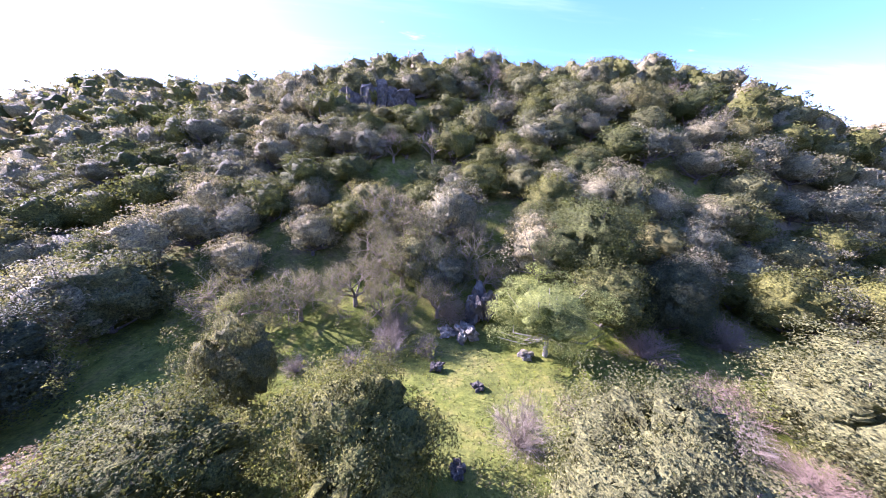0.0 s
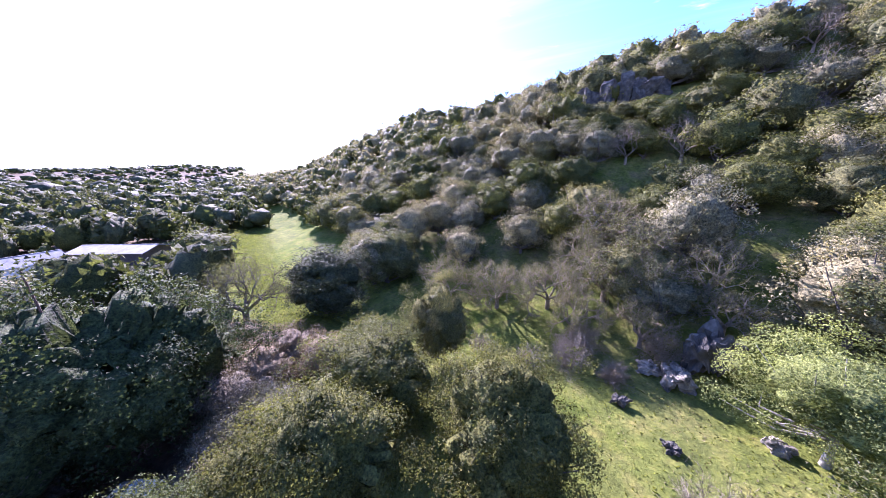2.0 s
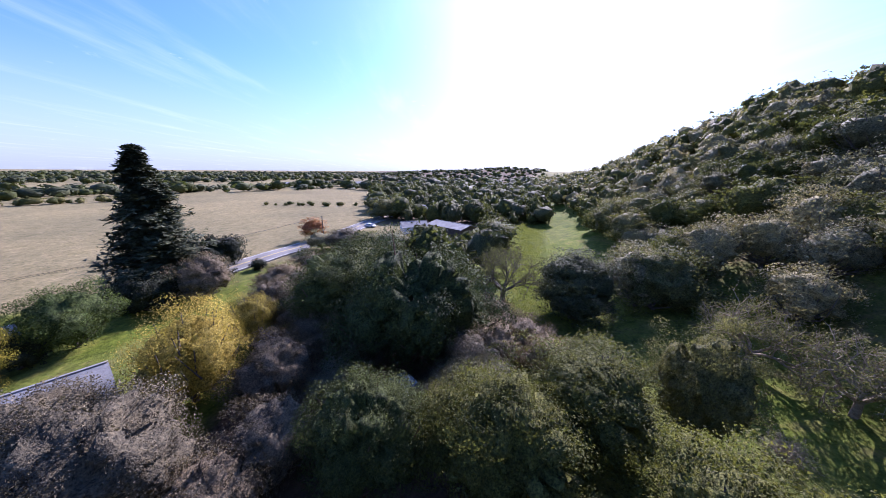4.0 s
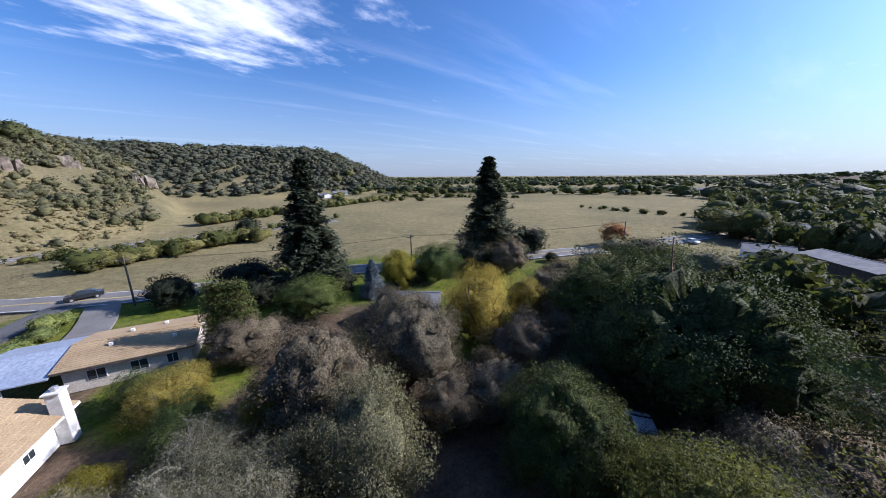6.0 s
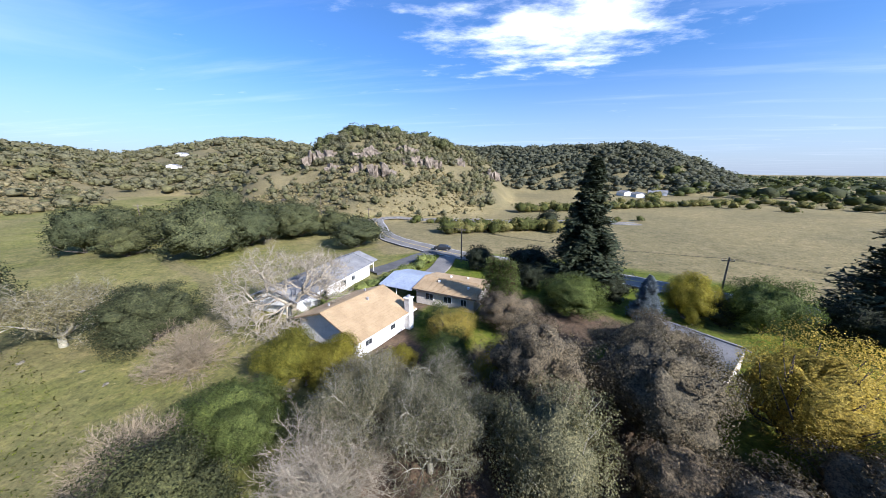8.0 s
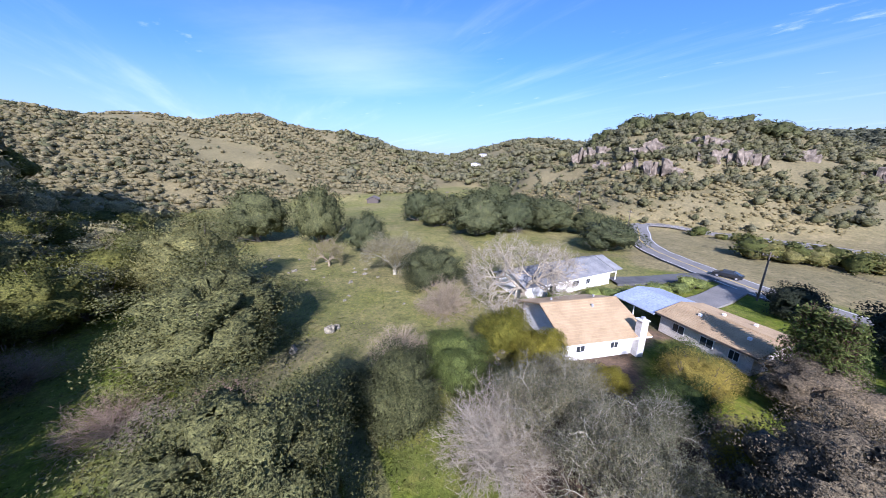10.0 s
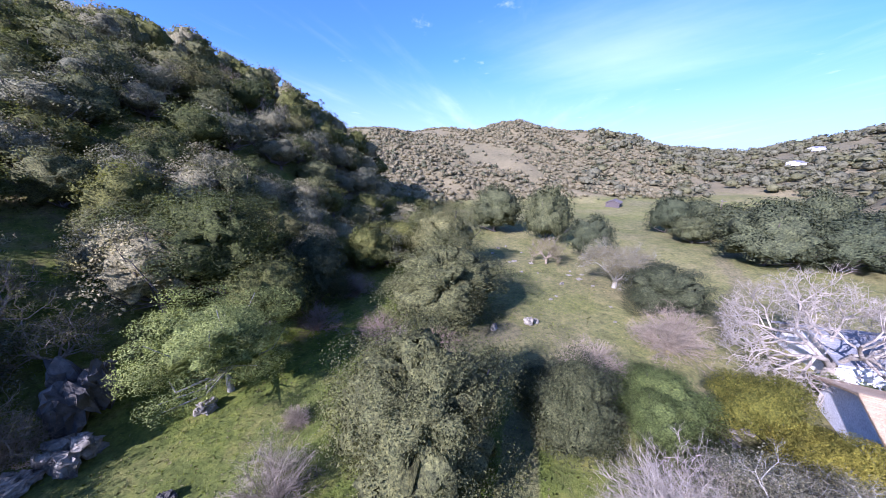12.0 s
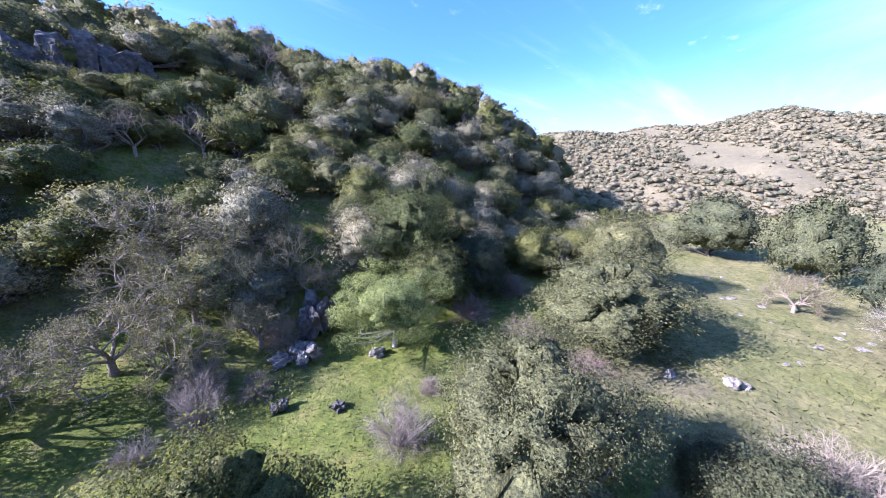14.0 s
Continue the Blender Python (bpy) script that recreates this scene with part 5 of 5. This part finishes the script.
box("flue", -5.7, -5.4, -4.15, -3.8, 4.42, 4.75, TIN, chimney)
for vx, vy in ((2.0, 2.5), (-1.2, -1.0), (1.5, -3.2)):
    zt = 2.5 + 1.9 * (1 - abs(vx) / 5.1) + 0.15
    box("roof_vent", vx - 0.12, vx + 0.12, vy - 0.12, vy + 0.12, zt, zt + 0.4, TIN, house)

house = gable_house("house", 14.4, -40.6, 86, 9.6, 3.9, 2.4, 0.7, CREAM_WALL, TAN_SHINGLE, "low cream house with a tan roof and metal-roofed carport",
                    over=0.5, windows=((1, -2.5, 0.9, 1.4, 1.1), (1, 0.6, 0.9, 1.4, 1.1), (1, 3.2, 0.9, 1.0, 1.1)))
prism("carport_roof", [(-4.6, 2.1), (0, 3.02), (4.6, 2.1), (4.6, 2.22), (0, 3.15), (-4.6, 2.22)], -11.6, -5.32, METAL_ROOF, house, "blue-grey sheet metal carport roof")
for cx in (-4.2, 4.2):
    for cy in (-11.3, -8.4):
        box("carport_post", cx - 0.07, cx + 0.07, cy - 0.07, cy + 0.07, 0, 2.2, WHITE_WALL, house)
for vx, vy in ((-2.4, 1.5), (-1.5, -1.2), (2.0, 3.2), (1.4, -2.0)):
    zt = 2.4 + 0.7 * (1 - abs(vx) / 3.9) + 0.15
    box("roof_vent", vx - 0.16, vx + 0.16, vy - 0.16, vy + 0.16, zt, zt + 0.35, WHITE_WALL, house)

house = gable_house("house", 37.4, -35.6, 4, 19.5, 3.9, 2.5, 1.4, WHITE_WALL, GREY_SHINGLE, "long white house with a grey roof behind a bare tree",
                    over=0.5, windows=((-1, -4.0, 0.9, 1.0, 1.0), (-1, -1.0, 0.9, 1.6, 1.1), (-1, 4.2, 0.9, 1.6, 1.1)))
for px in (-3.6, 3.6):
    box("porch_post", px - 0.08, px + 0.08, -11.9, -11.74, 0, 2.5, WHITE_WALL, house)
prism("porch_roof", [(-4.4, 2.55), (0, 4.08), (4.4, 2.55), (4.4, 2.7), (0, 4.24), (-4.4, 2.7)], -12.3, -10.27, GREY_SHINGLE, house, "grey porch roof")
gable_house("house", -15.0, -33.2, 55, 7.0, 3.4, 2.4, 1.5, CREAM_WALL, GREY_SHINGLE, "small house with a grey roof among trees", courses=False, windows=((1, 0, 0.9, 1.4, 1.1),))
gable_house("barn", -96, -2.0, -44, 15, 4.0, 2.6, 0.9, DARK_WOOD, GREY_SHINGLE, "long low dark barn with a pale grey roof", courses=False)
gable_house("house", -97, -15, 20, 8, 3.2, 2.5, 1.2, WHITE_WALL, GREY_SHINGLE, "small white house beside the barn", courses=False)
gable_house("house", -143, -6, 70, 10, 4, 2.8, 1.5, WHITE_WALL, GREY_SHINGLE, "white village house among trees", courses=False)
gable_house("house", -137.5, -19, 30, 8, 3.5, 2.8, 1.4, WHITE_WALL, GREY_SHINGLE, "white village house among trees", courses=False)
gable_house("shed", 139, -47, 30, 5, 2.0, 2.0, 0.7, CREAM_WALL, GREY_SHINGLE, "white shed beyond the meadow", courses=False)
gable_house("barn", 182, -28, 75, 11, 3.2, 2.2, 1.4, DARK_WOOD, DARK_ROOF, "old brown barn at the meadow's end", courses=False)
for fx, fy, ft, fl in ((420, -235, 20, 13), (505, -150, 60, 14), (360, -190, 40, 10), (330, -215, 10, 9), (-60, -300, 10, 12), (-80, -330, 80, 14), (-52, -318, 30, 10), (-420, -130, 20, 18), (-380, -210, 60, 14)):
    gable_house("house", fx, fy, ft, fl, 4.5, 3.0, 1.4, WHITE_WALL, GREY_SHINGLE, "distant white house on the valley's edge", courses=False)

# ---- rocks ----
ROCK = mottled("lichened_grey_rock", (0.085, 0.078, 0.062), (0.25, 0.225, 0.165), 1.6, 0.95, fine=7.0, relief=0.9, distance=0.12, c=(0.36, 0.325, 0.245))
DARK_ROCK = mottled("dark_basalt", (0.034, 0.031, 0.024), (0.085, 0.077, 0.06), 1.2, 0.95, fine=6.0, relief=0.9, distance=0.12, c=(0.16, 0.146, 0.112))
TAN_ROCK = mottled("weathered_tan_rock", (0.096, 0.076, 0.0581), (0.192, 0.156, 0.118), 0.5, 0.95, fine=3.0, relief=0.8, distance=0.3, c=(0.29, 0.24, 0.185))


def block(r, size, rough=0.3):
    """A broken block: the hull of a few scattered points, chipped."""
    bm = bmesh.new()
    for _ in range(16):
        p = Vector(r.uniform(-1, 1, 3))
        p = Vector((math.copysign(abs(p.x) ** 0.6, p.x), math.copysign(abs(p.y) ** 0.6, p.y), math.copysign(abs(p.z) ** 0.6, p.z)))
        bm.verts.new(Vector((p.x * size[0], p.y * size[1], p.z * size[2])) / 2)
    hull = bmesh.ops.convex_hull(bm, input=bm.verts[:])
    bmesh.ops.delete(bm, geom=[v for v in bm.verts if not v.link_faces], context="VERTS")
    bmesh.ops.subdivide_edges(bm, edges=bm.edges[:], cuts=3, use_grid_fill=True)
    off = Vector(r.uniform(0, 50, 3))
    f = 1.6 / max(size)
    for v in bm.verts:
        n = noise.noise_vector(v.co * f * 1.5 + off) * 0.5 + noise.noise_vector(v.co * f * 4 + off) * 0.4 + noise.noise_vector(v.co * f * 9 + off) * 0.2
        v.co += n * rough * min(size)
    return bm


def rock_mesh(seed, mat, pieces=5, rough=0.5):
    """A rock about two metres wide made of broken blocks grown together."""
    r = np.random.default_rng(seed)
    out = bmesh.new()
    for k in range(pieces):
        if pieces == 1:
            size, at = (2, 2, 1.5), Vector((0, 0, 0.2))
        else:
            size = r.uniform(0.7, 1.25, 3) * np.array([1, 1, 0.9])
            a = 2 * math.pi * k / pieces
            at = Vector((0.5 * math.cos(a), 0.5 * math.sin(a), r.uniform(-0.1, 0.35) if k else 0.45))
        bm = block(r, size, rough)
        bmesh.ops.transform(bm, matrix=Matrix.Translation(at) @ pose(0, 0, 0, r.uniform(-25, 25), r.uniform(-25, 25), r.uniform(0, 360)), verts=bm.verts[:])
        tmp = bpy.data.meshes.new("block")
        bm.to_mesh(tmp)
        bm.free()
        out.from_mesh(tmp)
        bpy.data.meshes.remove(tmp)
    me = bpy.data.meshes.new("rock")
    out.to_mesh(me)
    out.free()
    me.materials.append(mat)
    return me


ROCKS = [rock_mesh(k, ROCK) for k in range(4)]
STONES = [rock_mesh(20 + k, ROCK, 1) for k in range(3)]
DARK_ROCKS = [rock_mesh(10 + k, DARK_ROCK, 7 - 2 * k) for k in range(2)]


def rock(x, y, sx, sy, sz, k, label, dark=False, name="rock"):
    ob = new(name, STONES[k % 3] if name == "stone" else (DARK_ROCKS if dark else ROCKS)[k % (2 if dark else 4)])
    ob.matrix_basis = pose(x, y, float(ground_height(x, y)) + 0.2 * sz, 0, 0, (x * 53 + y * 17) % 360) @ Matrix.Diagonal((sx / 2, sy / 2, sz / 1.5, 1))
    return tagged(ob, label, "rock")


rock(4.8, 32.8, 4.8, 4.4, 6.0, 0, "large dark lichened rock at the hill's foot", True)
rock(2.7, 30.0, 3.9, 2.8, 2.6, 3, "pale lichened rock at the hill's foot")
rock(0.5, 30.4, 2.6, 2.0, 1.3, 1, "pale lichened rock at the hill's foot")
rock(9.1, 26.6, 1.9, 1.7, 1.2, 2, "pale boulder beside a light green oak", name="boulder")
rock(-0.8, 24.1, 1.5, 1.4, 1.0, 1, "dark boulder in the grass", True, "boulder")
# Added dark rock that stands in for a dark hole in the grass.
rock(1.0, 12.8, 1.5, 1.2, 0.9, 0, "dark boulder put in for a dark hole under the oaks", True, "boulder")
rock(3.3, 21.2, 1.3, 1.2, 0.8, 1, "dark boulder in the grass", True, "boulder")
rock(-32.6, 8.6, 2.2, 2.0, 1.5, 0, "dark boulder on the sunlit lawn strip", True, "boulder")
rock(31.4, 6.5, 1.2, 0.9, 0.9, 3, "pale stone in the meadow", name="stone")
rock(34.1, 2.5, 1.5, 1.1, 1.3, 1, "pale stone in the meadow", name="stone")
rock(35.2, 1.7, 1.1, 0.8, 0.7, 0, "pale stone in the meadow", name="stone")
rng = np.random.default_rng(8)
for k in range(46):
    x, y = (rng.uniform(36, 84), rng.uniform(-9, 15)) if k % 2 else (rng.uniform(17, 26), rng.uniform(-16, -8))
    s = rng.uniform(0.35, 1.0)
    rock(x, y, s * 1.3, s, s * 0.5, k, "small pale stone in the meadow grass", name="stone")["group"] = "stones in the meadow"


def crag(x, y, wide, high, count, mat, label, seed, deep=3.0, least=0.4, thick=1.0):
    """A broken rock face standing out of the slope; each upright block is a part."""
    r = np.random.default_rng(seed)
    top = new("crag")
    z = float(ground_height(x, y))
    face = math.degrees(math.atan2(y, x)) + 90
    top.matrix_basis = pose(x, y, z, 0, 0, face)
    for k in range(count):
        u = (k + 0.5) / count - 0.5
        w, h = thick * wide / count * r.uniform(1.0, 2.3), high * r.uniform(least, 1.1) * (1 - 1.2 * abs(u) ** 1.4)
        bm = block(r, (w, deep * r.uniform(0.8, 1.6), h + 2.5), 0.22)
        me = bpy.data.meshes.new("rock_block")
        bm.to_mesh(me)
        bm.free()
        me.materials.append(mat)
        part("rock_block", me, top, "", pose(u * wide + r.normal() * 0.4, r.uniform(-0.6, 0.6) * deep, h / 2 - 1.2, r.normal() * 4, r.normal() * 4, r.uniform(-25, 25)))
    return tagged(top, label, "rock face")


for k, (x, y, w, h, n) in enumerate(((139.5, -151, 20, 13, 9), (126, -143, 8, 6, 5), (103, -139.5, 11, 7, 6), (92, -144, 14, 11, 7), (112, -160, 20, 9, 8), (82, -168, 16, 9, 8),
                                     (76, -178, 10, 9, 5), (69, -199, 12, 7, 6), (49, -206, 7, 8, 4), (46, -213, 9, 8, 4), (97, -180, 16, 6, 7))):
    crag(x, y, w, h * 0.8, n, TAN_ROCK, "weathered tan rock columns on the hillside", 500 + k, 3.5)
crag(-17.5, 83.5, 17, 6.8, 11, DARK_ROCK, "dark columnar rock face near the hilltop", 520, 2.4, 0.8, 1.7)


# ---- poles, wires, cars and small things ----
POLE_WOOD = mottled("weathered_pole_wood", (0.09, 0.07, 0.055), (0.17, 0.14, 0.11), 2.0, 0.95)
RUBBER = mottled("black_rubber", (0.015, 0.015, 0.015), (0.03, 0.03, 0.03), 5.0, 0.8)


def cylinder(name, x, y, z0, z1, r0, r1, mat, parent, label="", sides=10):
    v, f = [], []
    tube(v, f, (x, y, z0), (x, y, z1), r0, r1, sides)
    f.append(tuple(range(sides, 2 * sides)))
    return part(name, mesh_of(name, v, f, [mat], smooth_faces=False), parent, label)


def utility_pole(x, y, h, turn, label="tall wooden utility pole beside the road"):
    pole = new("utility_pole")
    pole.matrix_basis = pose(x, y, float(ground_height(x, y)), 0, 0, turn)
    cylinder("post", 0, 0, -0.5, h, 0.16, 0.1, POLE_WOOD, pole)
    box("crossarm", -0.9, 0.9, -0.16, -0.07, h - 0.65, h - 0.52, POLE_WOOD, pole)
    for k in (-0.8, -0.3, 0.3, 0.8):
        cylinder("insulator", k, -0.11, h - 0.52, h - 0.36, 0.045, 0.03, TIN, pole)
    return tagged(pole, label, "pole")


POLES = [(20, -61.5, 8.0), (-25, -53.5, 8.0), (-79, -38, 8.0), (62, -86, 8.0)]
for x, y, h in POLES:
    utility_pole(x, y, h, 10)
for x, y, h in ((112, -46, 11), (92, -78, 11), (96, -100, 9)):
    utility_pole(x, y, h, 60, "wooden utility pole beyond the meadow")


def wire(a, b, sag, sides=4, r=0.018):
    """A sagging cable in one piece."""
    v, f = [], []
    side = (Vector(b) - Vector(a)).cross(Vector((0, 0, 1))).normalized()
    for k in range(13):
        t = k / 12
        p = Vector(a).lerp(Vector(b), t) - Vector((0, 0, sag * 4 * t * (1 - t)))
        for i in range(sides):
            w = 2 * math.pi * i / sides
            v.append(tuple(p + side * (r * math.cos(w)) + Vector((0, 0, r * math.sin(w)))))
        if k:
            f += [(4 * k - 4 + i, 4 * k - 4 + (i + 1) % sides, 4 * k + (i + 1) % sides, 4 * k + i) for i in range(sides)]
    return tagged(new("power_line", mesh_of("power_line", v, f, [RUBBER])), "thin black sagging overhead power line", "cable")


for (xa, ya, ha), (xb, yb, hb) in ((POLES[3], POLES[0]), (POLES[0], POLES[1]), (POLES[1], POLES[2])):
    for off in (-0.8, 0.8):
        wire((xa + off, ya, ha - 0.35), (xb + off, yb, hb - 0.35), 0.7)


def car(x, y, turn, colour, label, name="car"):
    """A parked car: bonnet, cabin, glass, wheels and lamps."""
    c = new(name)
    c.matrix_basis = pose(x, y, float(ground_height(x, y)), 0, 0, turn)
    m, nodes, links, bsdf = shader("car_paint")
    n = grain(nodes, links, 3.0)
    dark = tuple(v * 0.85 for v in colour)
    links.new(ramp(nodes, links, n, [(0.3, dark), (0.7, colour)]), bsdf.inputs["Base Color"])
    bsdf.inputs["Roughness"].default_value, bsdf.inputs["Coat Weight"].default_value = 0.35, 0.6
    side = [(-2.2, 0.35), (-2.25, 0.75), (-2.1, 0.95), (-1.6, 1.0), (-0.9, 1.42), (0.6, 1.42), (1.2, 0.98), (2.1, 0.85), (2.25, 0.65), (2.2, 0.35)]
    v = [(px, s * (0.86 if pz < 1.2 else 0.68), pz) for s in (-1, 1) for px, pz in side]
    k = len(side)
    f = [tuple(range(k)), tuple(range(k, 2 * k))[::-1]] + [(i, k + i, k + (i + 1) % k, (i + 1) % k) for i in range(k)]
    me = mesh_of("body", v, f, [m])
    bm = bmesh.new()
    bm.from_mesh(me)
    bmesh.ops.bevel(bm, geom=bm.edges[:], offset=0.05, segments=2, affect="EDGES")
    bm.to_mesh(me)
    bm.free()
    body = part("body", me, c)
    for s in (-1, 1):
        pane = [(-1.35, s * 0.85, 1.03), (-0.85, s * 0.72, 1.36), (0.55, s * 0.72, 1.36), (1.0, s * 0.85, 1.03)]
        pane = pane + [(px, py + 0.03 * s, pz) for px, py, pz in pane]
        part("window", mesh_of("window", pane, [(4, 5, 6, 7), (0, 3, 2, 1), (0, 1, 5, 4), (2, 3, 7, 6)], [GLASS]), body)
        for wx in (-1.4, 1.4):
            vv, ff = [], []
            tube(vv, ff, (wx, s * 0.7, 0.32), (wx, s * 0.9, 0.32), 0.32, 0.32, 16)
            ff += [tuple(range(16)), tuple(range(16, 32))]
            wheel = part("wheel", mesh_of("wheel", vv, ff, [RUBBER]), c)
            vv, ff = [], []
            tube(vv, ff, (wx, s * 0.88, 0.32), (wx, s * 0.915, 0.32), 0.2, 0.18, 12)
            ff += [tuple(range(12, 24))]
            part("rim", mesh_of("rim", vv, ff, [TIN]), wheel)
        box("headlight", 2.13, 2.27, s * 0.62 - 0.16, s * 0.62 + 0.16, 0.62, 0.76, TIN, body)
    for x0, z0, x1, z1 in ((1.24, 1.0, 0.66, 1.38), (-1.55, 1.04, -0.96, 1.38)):
        s = 0.04 if x0 > 0 else -0.04
        q = [(x0, -0.7, z0), (x0, 0.7, z0), (x1, 0.6, z1), (x1, -0.6, z1)]
        q = q + [(a + s, b, e + 0.03) for a, b, e in q]
        part("windscreen", mesh_of("windscreen", q, [(4, 5, 6, 7), (0, 3, 2, 1), (0, 1, 5, 4), (2, 3, 7, 6)], [GLASS]), body)
    return tagged(c, label, "car")


ob = car(27.5, -68.6, 15, (0.02, 0.022, 0.025), "dark parked car on the road")
ob.location.z += 0.3
car(-20.3, -5.2, 40, (0.75, 0.75, 0.74), "white car parked under the trees")
ob = car(-26.2, -21.8, 70, (0.015, 0.016, 0.018), "dark pickup with white roof rack under the trees")
for ry in (-0.6, 0.6):
    box("roof_rail", -1.0, 0.8, ry - 0.04, ry + 0.04, 1.5, 1.58, WHITE_WALL, ob)
for rx in (-0.8, 0.1, 0.6):
    box("roof_rail", rx - 0.04, rx + 0.04, -0.6, 0.6, 1.56, 1.63, WHITE_WALL, ob)
car(-64.3, -11.5, 20, (0.78, 0.78, 0.78), "white car parked beside the lawn")
car(-105.3, -32.1, 70, (0.75, 0.75, 0.75), "white car parked by the village trees")

# hedge between the houses, cypress hedge, snag and fallen log
for k in range(15):
    t = k / 14
    plant(HEDGE, 26.6 + 4.2 * t + 0.4 * math.sin(k * 2.3), -58 + 33 * t, 2.3 + 0.5 * math.sin(k * 1.7), 3.6, "pale green clipped hedge shrub beside the driveway", "hedge", "hedge along the driveway")
CYPRESS = conifer("cypress_tree", 700, 8.5, 4.6, GREEN, RED_BARK, whorls=30, per=10, count=10, size=0.2, taper=0.35, droop=-0.9, gap=0.02, ragged=0.2)
for x, y in ((7.4, -36.6), (6.0, -36.0), (4.8, -35.6)):
    plant(CYPRESS, x, y, 8.6, 3.6, "tall clipped green cypress beside the house")
plant(DARK_TREE, -30.1, 6.3, 1.7, 2.2, "small black-green bush on the lawn strip", "bush")
